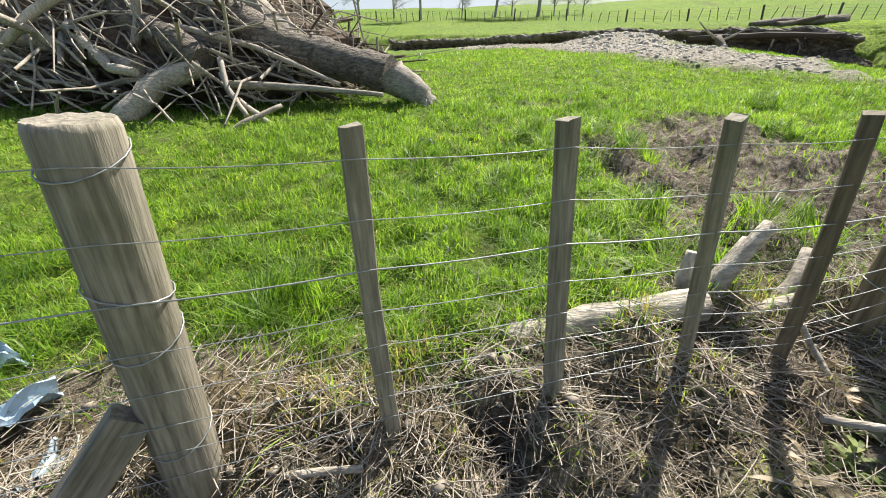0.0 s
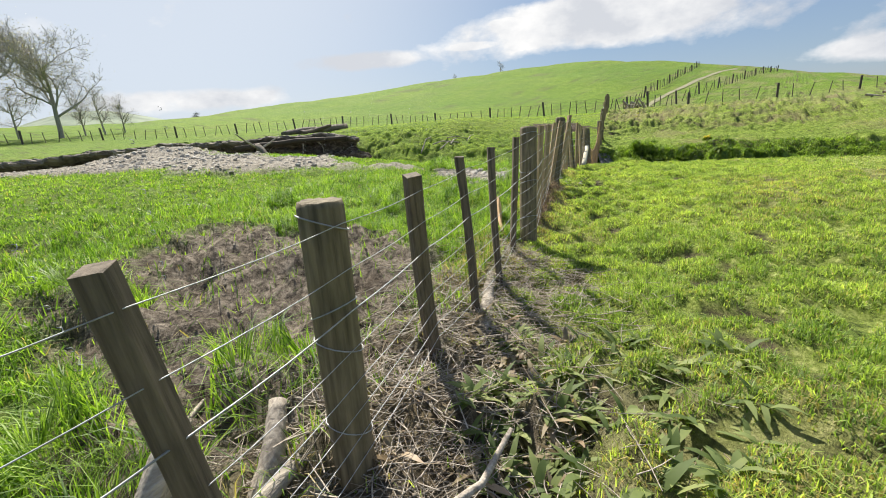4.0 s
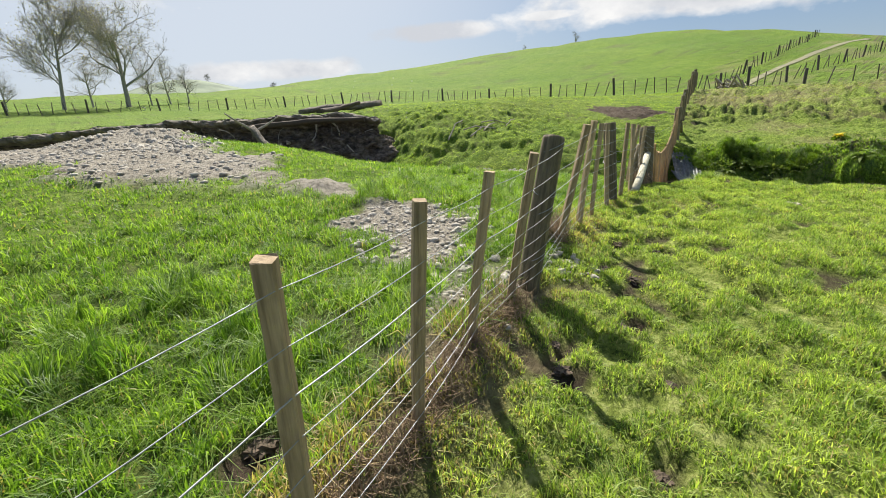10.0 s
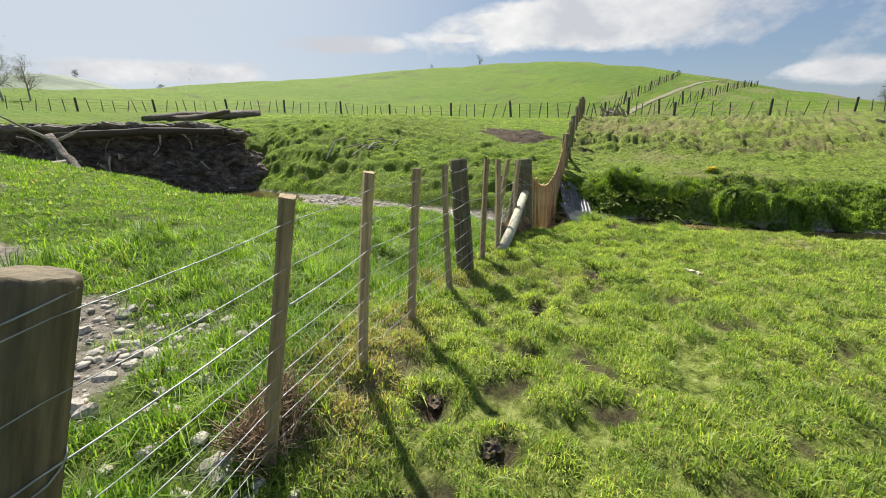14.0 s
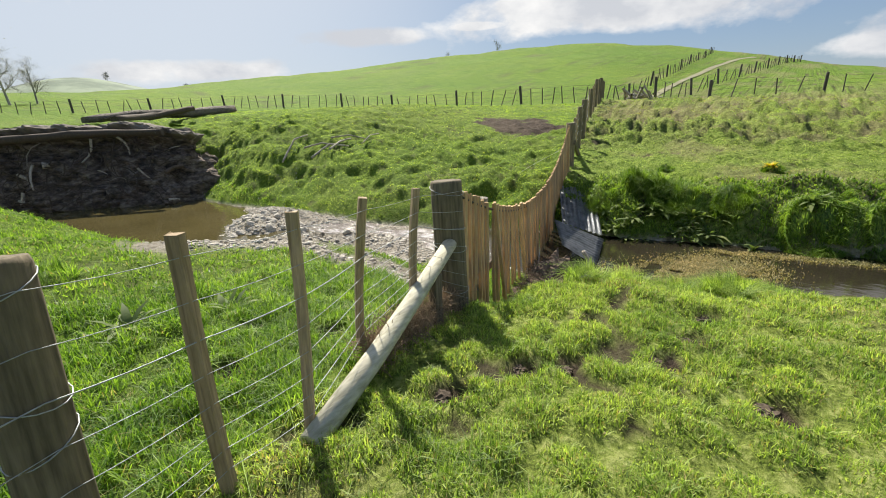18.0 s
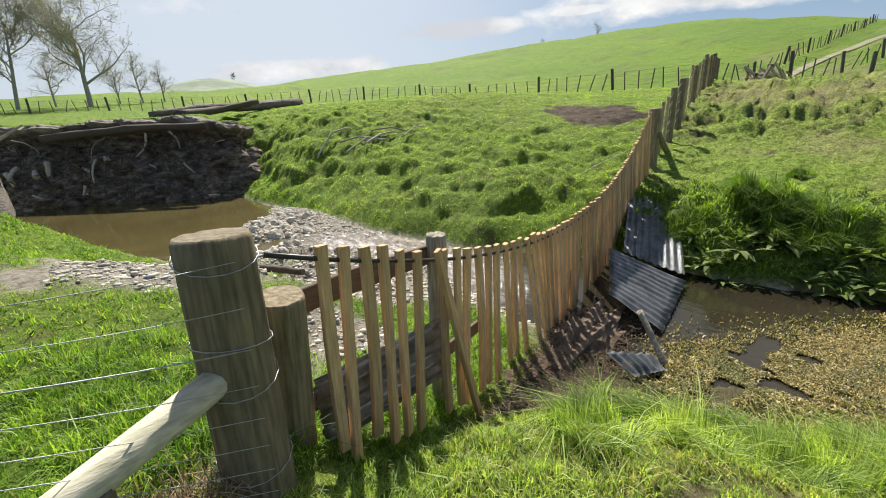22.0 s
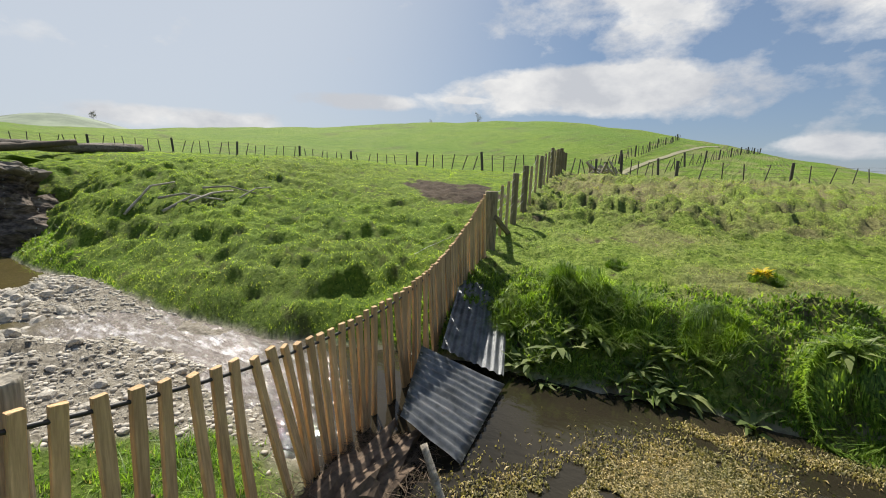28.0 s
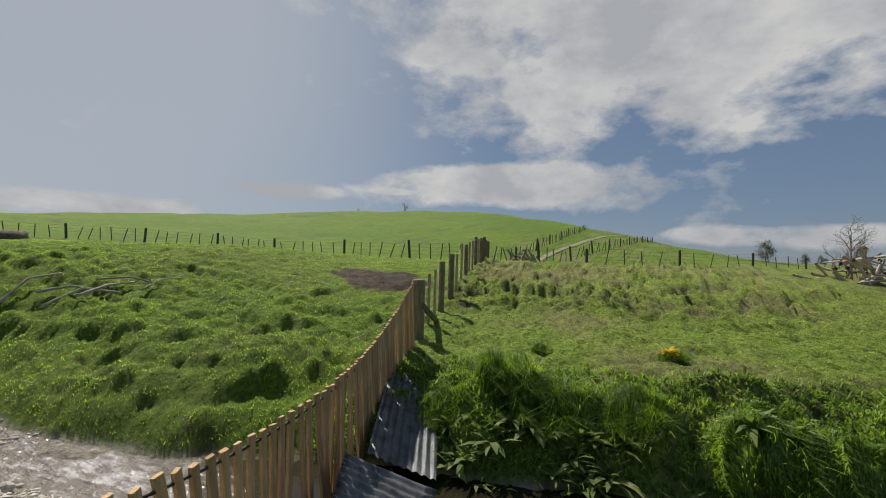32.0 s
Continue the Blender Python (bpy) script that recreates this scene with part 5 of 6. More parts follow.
def bank_face(name, label, mat, profile, n, rough, seed):
    """A face along the eroded bank: the profile gives steps out of the bank and heights, top to foot."""
    cum = [0.0]
    for (ax, ay), (bx, by) in zip(EDGE_LINE, EDGE_LINE[1:]):
        cum.append(cum[-1] + math.hypot(bx - ax, by - ay))
    bm = bmesh.new()
    rows = []
    for i in range(n + 1):
        d = cum[-1] * i / n
        p = Vector((float(np.interp(d, cum, [q[0] for q in EDGE_LINE])), float(np.interp(d, cum, [q[1] for q in EDGE_LINE])), 0))
        a, b = max(d - 0.8, 0), min(d + 0.8, cum[-1])
        t = Vector((float(np.interp(b, cum, [q[0] for q in EDGE_LINE]) - np.interp(a, cum, [q[0] for q in EDGE_LINE])), float(np.interp(b, cum, [q[1] for q in EDGE_LINE]) - np.interp(a, cum, [q[1] for q in EDGE_LINE])), 0)).normalized()
        out = Vector((t.y, -t.x, 0))
        wander = 0.95 * noise.noise((d * 0.33, seed, 0)) + 0.45 * noise.noise((d * 0.9, seed, 4)) + 0.12 * noise.noise((d * 2.6, seed, 8))
        row = []
        for o, z in profile:
            q = p + out * (o + wander) + Vector((0, 0, z + 0.30 * noise.noise((d * 0.4, 9, 2)) * (z > 0.5) - (0.45 * smooth(cum[-1] - 3.2, cum[-1], d) + 0.35 * smooth(14.0, 6.0, d)) * (z > 0.4)))
            k = noise.noise(q * 1.7 + Vector((seed, 0, 0))) * 0.6 + noise.noise(q * 4.5) * 0.35 + noise.noise(q * 11.0) * 0.2
            row.append(bm.verts.new(q + (out + Vector((0, 0, 0.4))) * k * rough))
        rows.append(row)
    for a, b in zip(rows, rows[1:]):
        for k in range(len(profile) - 1):
            bm.faces.new((a[k], a[k + 1], b[k + 1], b[k]))
    tagged(part(name, bm, mat), label, "bank", kind="structure")


def profile_through(pts, n):
    xs = [k / (len(pts) - 1) for k in range(len(pts))]
    return [(float(np.interp(k / n, xs, [p[0] for p in pts])), float(np.interp(k / n, xs, [p[1] for p in pts]))) for k in range(n + 1)]


bank_face("bank_face", "dark undercut earth face of the eroded bank", PEAT, profile_through([(-0.9, 1.16), (-0.45, 1.08), (-0.62, 0.85), (-0.45, 0.6), (-0.12, 0.35), (0.15, 0.05), (0.42, -0.25), (0.75, -0.65), (1.1, -1.15)], 30), 260, 0.42, 3)
bank_face("bank_lip", "crumbling grey silt lip along the top of the eroded bank", SILT, profile_through([(-1.3, 1.38), (-0.7, 1.45), (-0.35, 1.44), (-0.22, 1.36), (-0.26, 1.24), (-0.5, 1.10), (-0.9, 1.0)], 20), 320, 0.34, 3)
bank_face("bank_top", "grassy top of the eroded bank", GROUND, profile_through([(-3.6, 1.28), (-2.6, 1.40), (-1.5, 1.47), (-0.75, 1.485), (-0.55, 1.44)], 12), 260, 0.20, 3)


for k, (x, y, r, h) in enumerate([(14.3, 16.9, 0.55, 0.5), (13.2, 18.1, 0.8, 0.55), (11.9, 19.1, 0.9, 0.6), (10.4, 20.4, 0.9, 0.5), (8.6, 21.9, 1.0, 0.6)]):
    bm = bmesh.new()
    bmesh.ops.create_icosphere(bm, subdivisions=4, radius=1.0)
    for v in bm.verts:
        v.co = v.co * (1 + 0.35 * noise.noise(v.co * 1.6 + Vector((k * 5, 0, 0))) + 0.22 * noise.noise(v.co * 4.5 + Vector((0, k, 0))) + 0.10 * noise.noise(v.co * 11))
        v.co = Vector((v.co.x * r, v.co.y * r * 0.8, v.co.z * h))
    ob = part("slumped_earth", bm, PEAT)
    ob.matrix_world = Matrix.Translation((x, y, -1.0)) @ Matrix.Rotation(k * 1.3, 4, "Z")
    tagged(ob, "slumped lump of earth at the foot of the bank", "earth", "slumps of the bank")


def bank_roots(rnd):
    x = rnd.uniform(5.5, 14.8)
    y = np.interp(x, [0, 9.8, 12.6, 14.7], [29.0, 21.4, 19.0, 17.3])
    low = rnd.random()
    return (x - 0.55 * low - 0.1 + 0.2 * rnd.random(), y + 0.35 - 1.35 * low, 1.0 - 1.9 * low), (rnd.gauss(0.2, 0.9), -0.4, rnd.gauss(-0.6, 0.6))


sticks("bank_roots", "exposed roots and dead wood hanging from the eroded bank", 420, bank_roots, (0.15, 0.8), (0.004, 0.025), DARK_WOOD, 3, 5, bend=0.5)
sticks("bank_roots", "pale dead sticks caught against the eroded bank", 26, bank_roots, (0.2, 0.9), (0.01, 0.05), STICK, 4, 5, bend=0.4)
rnd = random.Random(71)
for k in range(16):
    u = rnd.uniform(8.6, 14.9)
    v = float(np.interp(u, [0, 9.8, 12.6, 14.7], [29.0, 21.4, 19.0, 17.3])) - rnd.uniform(0.1, 0.9)
    z0, ln = rnd.uniform(-0.6, 0.5), rnd.uniform(0.3, 0.9)
    d = Vector((rnd.gauss(0.4, 0.6), rnd.gauss(-0.3, 0.4), rnd.gauss(-0.3, 0.4))).normalized() * ln
    limb("dead_wood", "broken dead limb lodged in the slumped bank", [(u, v, z0), Vector((u, v, z0)) + d * 0.5 + Vector((0, 0, 0.05)), Vector((u, v, z0)) + d], rnd.uniform(0.05, 0.12), rnd.uniform(0.03, 0.07), (BARE, DARK_WOOD, STICK)[k % 3], 600 + k, "wood", "wood in the bank", sides=8)
for k, (x0, y0, x1, y1, r) in enumerate([(16.9, 13.3, 18.1, 13.0, 0.035), (17.3, 12.9, 18.6, 13.5, 0.03), (17.0, 13.8, 17.9, 13.2, 0.03), (17.9, 13.6, 19.0, 13.1, 0.025), (16.4, 14.1, 17.6, 14.4, 0.03), (18.3, 12.6, 19.3, 12.9, 0.02)]):
    limb("fallen_branch", "bleached dead branch lying on the grassy bank", [on_ground(x0, y0, 0.10), on_ground((x0 + x1) / 2, (y0 + y1) / 2, 0.20), on_ground(x1, y1, 0.10)], r, r * 0.6, BARE, 50 + k, "branch", "branches on the far bank")
sticks("log_heap", "heap of dead logs and branches on the rise", 60, heap(41.5, -6.8, 2.0, 2.0, 1.5), (1.0, 3.0), (0.04, 0.12), STICK, 6, 6)
sticks("log_heap", "low heap of dead timber beside the track gate", 34, heap(39.5, 10.2, 2.6, 0.9, 0.25), (0.5, 1.8), (0.03, 0.10), STICK, 7, 6)

# debris below the palings and along the fence foot
dam = bmesh.new()
bmesh.ops.create_icosphere(dam, subdivisions=4, radius=1.0)
for v in dam.verts:
    v.co = Vector((v.co.x * 0.95, v.co.y * 0.24, max(v.co.z, -0.3) * 0.20)) * (1 + 0.55 * noise.noise(v.co * 3.0) + 0.2 * noise.noise(v.co * 9.0))
ob = part("debris_dam", dam, DEBRIS)
ob.matrix_world = Matrix.Translation((14.75, 4.62, -0.92)) @ Matrix.Rotation(math.atan2(along.y, along.x) - 0.1, 4, "Z")
tagged(ob, "mound of dark flood debris under the palings", "debris")


def dam_place(rnd):
    u = rnd.uniform(-1.4, 0.9)
    q = Vector((14.75, 4.62, 0)) + along * u + across * rnd.gauss(0.06, 0.16)
    q.z = max(ground_at(q.x, q.y), WATER_Z) + 0.13 * (1 - 0.5 * abs(u)) * rnd.uniform(0.1, 1.1)
    return q, None


sticks("flood_debris", "matted brown stalks and twigs caught under the palings", 5200, dam_place, (0.05, 0.24), (0.001, 0.0034), FLOODMAT, 8, 3)


def hay_place(lo, hi, off, h):
    def place(rnd):
        x = rnd.uniform(lo, hi)
        y = float(np.interp(x, [p[0] for p in FENCE_LINE], [p[1] for p in FENCE_LINE])) + off + rnd.gauss(0, 0.045)
        return (x, y, ground_at(x, y) + rnd.random() * h), (rnd.gauss(0, 0.7), rnd.gauss(-0.3, 0.5), rnd.gauss(-0.5, 0.6))
    return place


sticks("flood_hay", "matted brown dead grass caught on the fence foot", 1200, hay_place(4.3, 6.3, 0.02, 0.07), (0.07, 0.20), (0.0012, 0.003), FLOODHAY, 9, 3, bend=0.4)
sticks("flood_hay", "matted brown dead grass below the strut", 1700, hay_place(10.9, 12.0, -0.06, 0.18), (0.08, 0.26), (0.0012, 0.003), FLOODHAY, 10, 3, bend=0.4)
sticks("flood_hay", "dead grass wrapped round a batten", 450, hay_place(7.1, 7.4, 0.10, 0.14), (0.08, 0.22), (0.0015, 0.004), FLOODHAY, 11, 3, bend=0.4)


def litter_place(rnd):
    x = rnd.uniform(-2.6, 3.6)
    y = float(np.interp(x, [p[0] for p in FENCE_LINE], [p[1] for p in FENCE_LINE])) + rnd.gauss(-0.12, 0.32)
    return (x, y, ground_at(x, y) + 0.006 + 0.03 * rnd.random()), None


sticks("dead_stalks", "litter of dead brown stalks along the fence foot", 6400, litter_place, (0.06, 0.30), (0.0012, 0.0034), STICK, 12, 3, 0.12, 0.2)
sticks("dead_stalks", "litter of pale dry grass stalks", 2600, litter_place, (0.06, 0.28), (0.001, 0.0026), HAY, 13, 3, 0.12, 0.25)

# ---- stones ----
stone_me = []
for k in range(7):
    bm = bmesh.new()
    bmesh.ops.create_icosphere(bm, subdivisions=2, radius=1.0)
    for v in bm.verts:
        v.co = v.co * (1 + 0.42 * noise.noise(v.co * 1.3 + Vector((k * 7, 0, 0))))
        v.co.z *= 0.62
    for f in bm.faces:
        f.smooth = False
    me = bpy.data.meshes.new("stone")
    bm.to_mesh(me)
    bm.free()
    me.materials.append(STONE)
    stone_me.append(me)


def stones(name, label, count, place, size, seed):
    rnd = random.Random(seed)
    th = thing(name, label, "stones")
    for k in range(count):
        x, y = place(rnd)
        r = size[0] + (size[1] - size[0]) * rnd.random() ** 2.2
        z = ground_at(x, y)
        shared("stone", stone_me[k % 7], th, Matrix.Translation((x, y, z + r * 0.02)) @ Euler((rnd.gauss(0, 0.3), rnd.gauss(0, 0.3), rnd.random() * 6)).to_matrix().to_4x4() @ Matrix.Diagonal((r, r * rnd.uniform(0.65, 1), r, 1)))


def ell(cx, cy, rx, ry):
    def place(rnd):
        a, q = rnd.uniform(0, 2 * math.pi), math.sqrt(rnd.random())
        return cx + rx * q * math.cos(a), cy + ry * q * math.sin(a)
    return place


stones("stone_patch", "scatter of pale river stones washed through the fence", 300, ell(6.75, 3.6, 0.9, 1.15), (0.012, 0.060), 1)
stones("stone_patch", "small pale stones on the path side of the fence", 45, ell(7.0, 2.55, 0.28, 0.22), (0.010, 0.04), 2)
stones("riffle_stones", "wet dark river stones in the shallow riffle", 300, ell(13.8, 11.0, 1.4, 2.0), (0.025, 0.14), 3)
stones("bar_stones", "pale stones on the gravel bar", 220, ell(6.0, 15.0, 2.0, 3.5), (0.03, 0.12), 4)
stones("shoal_stones", "brown stones of the shoal behind the palings", 120, ell(13.9, 8.0, 1.1, 1.6), (0.02, 0.09), 8)
limb("driftwood_stick", "short dark log stranded beside the riffle", [(13.0, 8.7, -0.66), (13.3, 8.35, -0.68), (13.55, 8.0, -0.70)], 0.055, 0.045, DARK_WOOD, 61, "log")
limb("driftwood_stick", "pale broken stake in the water by the iron", [(15.25, 4.02, -0.95), (15.3, 4.18, -0.75), (15.36, 4.34, -0.58)], 0.03, 0.028, BARE, 62, "log")

# ---- plastic scraps ----
for k, (x, y, a) in enumerate([(-2.28, 0.74, 0.4), (-1.94, 0.50, 1.1), (-1.70, 0.30, 2.0)]):
    bm = bmesh.new()
    bmesh.ops.create_grid(bm, x_segments=10, y_segments=8, size=0.11)
    for v in bm.verts:
        v.co.z = 0.10 * noise.noise(v.co * 12 + Vector((k * 5, 0, 0))) + 0.04
        v.co.y *= 0.35 + 0.25 * noise.noise((v.co.x * 20, k, 0))
    bmesh.ops.solidify(bm, geom=bm.faces[:], thickness=0.002)
    ob = part("plastic_scrap", bm, PLASTIC)
    ob.matrix_world = Matrix.Translation(on_ground(x, y, 0.02)) @ Euler((0.3, 0.2, a)).to_matrix().to_4x4()
    tagged(ob, "crumpled pale blue plastic scrap on bare ground", "plastic", "plastic scraps")


# ---- plants ----
def leaf_quads(vs, fs, p, d, length, width, droop, rnd):
    """A broad leaf of three bent segments."""
    d = Vector(d).normalized()
    side = d.cross(Vector((0, 0, 1)))
    side = (side if side.length > 0.01 else Vector((1, 0, 0))).normalized()
    base = len(vs)
    q = Vector(p)
    for k, wk in enumerate((0.25, 1.0, 0.85, 0.08)):
        vs += [q - side * width * wk * 0.5 + Vector((0, 0, width * 0.12)), q + side * width * wk * 0.5 + Vector((0, 0, width * 0.12))]
        q = q + d * length / 3
        d = (d - Vector((0, 0, droop))).normalized()
    for k in range(3):
        i = base + 2 * k
        fs.append((i, i + 1, i + 3, i + 2))


def dock(at, size, seed, leaves=16, label="broad-leaved green dock plant", mat=None):
    rnd = random.Random(seed)
    vs, fs = [], []
    for _ in range(leaves):
        a = rnd.uniform(0, 2 * math.pi)
        e = rnd.uniform(0.15, 1.0)
        leaf_quads(vs, fs, (rnd.gauss(0, 0.02), rnd.gauss(0, 0.02), 0), (math.cos(a) * math.cos(e), math.sin(a) * math.cos(e), math.sin(e)), size * rnd.uniform(0.6, 1.1), size * rnd.uniform(0.13, 0.24), rnd.uniform(0.2, 0.5), rnd)
    me = bpy.data.meshes.new("dock_plant")
    fill(me, [tuple(v) for v in vs], fs)
    me.materials.append(mat or DOCK)
    me.polygons.foreach_set("use_smooth", np.ones(len(fs), bool))
    ob = new("dock_plant", me)
    ob.location = at
    return tagged(ob, label, "plant", "dock plants")


rnd = random.Random(9)
for k in range(150):
    x = rnd.uniform(0.8, 2.7)
    y = 0.50 + 0.28 * x - (0.20 + 1.05 * rnd.random())
    dock(on_ground(x, y, -0.01), rnd.uniform(0.07, 0.16), 500 + k, 10)
for k in range(60):
    x = rnd.uniform(0.5, 2.6)
    dock(on_ground(x, 0.5 + 0.28 * x - 0.75 * rnd.random(), -0.01), rnd.uniform(0.07, 0.15), 560 + k, 7, "withered brown dock leaves on the bare ground", WITHERED)
for k in range(5):
    x, y = rnd.uniform(0.2, 0.7), rnd.uniform(1.1, 1.5)
    dock(on_ground(x, y, -0.01), rnd.uniform(0.09, 0.16), 120 + k, 12, "yellowing broad-leaved dock beside the fence")
for k in range(30):
    u = rnd.random()
    x, y = np.interp(u, [0, 0.5, 1], [17.25, 17.65, 18.2]) + rnd.uniform(0.0, 0.75), np.interp(u, [0, 0.5, 1], [4.75, 3.2, 1.2]) + rnd.gauss(0, 0.1)
    dock(on_ground(x, y, -0.01), rnd.uniform(0.18, 0.42), 140 + k, 16, "dark green broad-leaved plant on the stream bank")
dock(on_ground(10.2, 5.4, -0.01), 0.24, 220, 26)
dock(on_ground(10.75, 5.2, -0.01), 0.22, 221, 14)
flower = dock(on_ground(20.5, 2.5, 0.10), 0.20, 230, 70, "clump of ragwort with yellow flowers", YELLOW)
flower.name = "ragwort"


# ---- grass ----
def grass(name, label, mat, x, y, z, h, w, seed, lean=1.05, bend=0.36, fine=True):
    """Grass blades as one mesh, each of three triangles (one where not fine), at arrays of places with heights h and widths w."""
    g = np.random.default_rng(seed)
    n = len(x)
    a, b = g.uniform(0, 2 * np.pi, n), g.uniform(0, 2 * np.pi, n)
    tilt = np.abs(g.normal(0, lean, n))
    sx, sy = np.cos(a) * w / 2, np.sin(a) * w / 2
    lx, ly = np.cos(b) * tilt * h, np.sin(b) * tilt * h
    v = np.empty((n, 5, 3), np.float32)
    v[:, 0], v[:, 1] = np.stack([x - sx, y - sy, z - 0.01], 1), np.stack([x + sx, y + sy, z - 0.01], 1)
    mx, my, mz = x + lx * 0.42, y + ly * 0.42, z + h * 0.58
    v[:, 2], v[:, 3] = np.stack([mx - sx * 0.75, my - sy * 0.75, mz], 1), np.stack([mx + sx * 0.75, my + sy * 0.75, mz], 1)
    drop = 1 - bend * tilt
    v[:, 4] = np.stack([x + lx * 1.25, y + ly * 1.25, z + h * np.clip(drop, 0.35, 1)], 1)
    if fine:
        f = (np.arange(n, dtype=np.int32) * 5)[:, None, None] + np.array([[0, 1, 2], [1, 3, 2], [2, 3, 4]], np.int32)[None]
    else:
        v = v[:, [0, 1, 4]]
        f = (np.arange(n, dtype=np.int32) * 3)[:, None, None] + np.array([[0, 1, 2]], np.int32)[None]
    me = bpy.data.meshes.new(name)
    fill(me, v.reshape(-1, 3), f.reshape(-1, 3))
    me.materials.append(mat)
    return tagged(new(name, me), label, "grass", kind="stuff")


def scatter(n, x0, x1, y0, y1, seed):
    g = np.random.default_rng(seed)
    x, y = g.uniform(x0, x1, n), g.uniform(y0, y1, n)
    z, mud, gravel, earth, dry, turf = fields(x, y)
    north = y - np.interp(x, [p[0] for p in FENCE_LINE], [p[1] for p in FENCE_LINE])
    bare = np.clip(mud * 0.95 + gravel * 1.05 + earth * 1.1, 0, 1)
    keep = (g.random(n) > bare) & (z > WATER_Z + 0.06)
    return g, x, y, z, north, dry, keep


def lawn(seed, n, x0, x1, y0, y1, near_d, tall, short, width, label, fine=True):
    g, x, y, z, north, dry, keep = scatter(n, x0, x1, y0, y1, seed)
    clump = fbm(x * 3.1, y * 3.1, 61, 3)
    tuft = smooth(0.42, 0.72, clump)
    cell = worley((x + 0.25 * (fbm(x * 2, y * 2, 71, 2) - 0.5)) * 4.2, (y + 0.25 * (fbm(x * 2, y * 2, 73, 2) - 0.5)) * 4.2, 83)
    tuft = np.clip(0.5 * tuft + 0.75 * (1 - np.clip(cell / 0.7, 0, 1) ** 2), 0, 1)
    d = seg_dist(x, y, [(q[0], q[1] - 0.9) for q in FENCE_LINE[:7]])
    keep &= g.random(n) < (0.35 + 0.65 * smooth(0.1, 0.6, tuft)) / (1 + (d / near_d) ** 2)
    left = north > 0.05
    h = np.where(left, tall * (0.28 + 1.2 * tuft), short * (0.2 + 1.3 * tuft)) * g.uniform(0.55, 1.25, n)
    w = width * g.uniform(0.7, 1.4, n) * (1 + d / 7)
    h = h * (1 + d / 25)
    is_dry = g.random(n) < np.clip(dry * 0.75, np.where(north > 0.05, 0.03, 0.10), 0.8)
    for side, mat, words in ((left, MEADOW, "lush "), (~left, GRASS, "short pale ")):
        k = keep & ~is_dry & side
        if k.any():
            grass("grass", words + label, mat, x[k], y[k], z[k], h[k], w[k], seed, fine=fine)
    k = keep & is_dry
    grass("dry_grass", "dry straw-coloured blades in the " + label, DRYGRASS, x[k], y[k], z[k], h[k] * 0.8, w[k], seed + 1, 0.9, fine=fine)


lawn(11, 1250000, -3.2, 14.5, -1.0, 6.0, 1.9, 0.070, 0.031, 0.0042, "pasture grass beside the fence")
lawn(13, 700000, -8, 15.5, 2.6, 18.0, 7.0, 0.036, 0.03, 0.0085, "green grass of the meadow", False)
lawn(15, 300000, -6, 18.0, -7.0, 2.5, 6.0, 0.08, 0.028, 0.0075, "grazed grass of the paddock", False)

# hummocky turf of the far bank
g, x, y, z, north, dry, keep = scatter(620000, 14.5, 34, -6, 24, 17)
df = seg_dist(x, y, FAR_EDGE)
clump = 1 - np.clip(worley((x + 0.25 * (fbm(x * 2, y * 2, 71, 2) - 0.5)) * 2.2, (y + 0.25 * (fbm(x * 2, y * 2, 73, 2) - 0.5)) * 2.6, 81) / 0.75, 0, 1) ** 2
far_ok = (~inside(x, y, NEAR_EDGE + FAR_EDGE[::-1])) & (df < seg_dist(x, y, NEAR_EDGE))
clump = 0.3 * clump + 0.9 * fbm(df * 2.6 + 0.6 * fbm(x, y, 77, 2), y * 0.9 + x * 0.3, 121, 4)
keep &= far_ok & (g.random(len(x)) < (0.45 + 0.55 * smooth(0.35, 0.75, clump)) / (1 + (df / 8.0) ** 2))
h = (0.010 + 0.014 * smooth(0.3, 0.8, clump)) * g.uniform(0.6, 1.3, len(x)) * (1 + 0.6 * smooth(1.4, 0.3, df))
is_dry = g.random(len(x)) < np.clip(dry * 0.7, 0.02, 0.6)
w = 0.008 * g.uniform(0.7, 1.4, len(x)) * (1 + df / 12)
low = (df < 1.3 + 0.5 * g.random(len(x))) & (north < 0)
k = keep & ~is_dry & ~low
for side, mat in ((north > 0, BANKTURF), (north <= 0, GRASS)):
    q = k & side
    grass("grass", "tussocky green turf of the far bank", mat, x[q], y[q], z[q], h[q], w[q] * 1.2, 18, fine=False)
k = keep & low
grass("grass", "dark rank grass at the foot of the far bank", BANKGRASS, x[k], y[k], z[k], h[k], w[k] * 1.2, 20, fine=False)
k = keep & is_dry & ~low
grass("dry_grass", "dry blades in the turf of the far bank", DRYGRASS, x[k], y[k], z[k], h[k], w[k] * 1.2, 19, 0.9, fine=False)


def tussock(at, r, height, count, seed, label, mat=BANKGRASS, width=0.008):
    g = np.random.default_rng(seed)
    a, q = g.uniform(0, 2 * np.pi, count), np.sqrt(g.random(count))
    x, y = at[0] + r * q * np.cos(a), at[1] + r * q * np.sin(a)
    z = fields(x, y)[0] + height * 0.55 * (1 - q ** 2)
    ob = grass("tussock", label, mat, x, y, z, height * g.uniform(0.5, 1.1, count), width * g.uniform(0.7, 1.3, count), seed, 1.15, 0.5)
    ob["category"] = "tussock"
    ob["kind"] = "thing"
    return ob


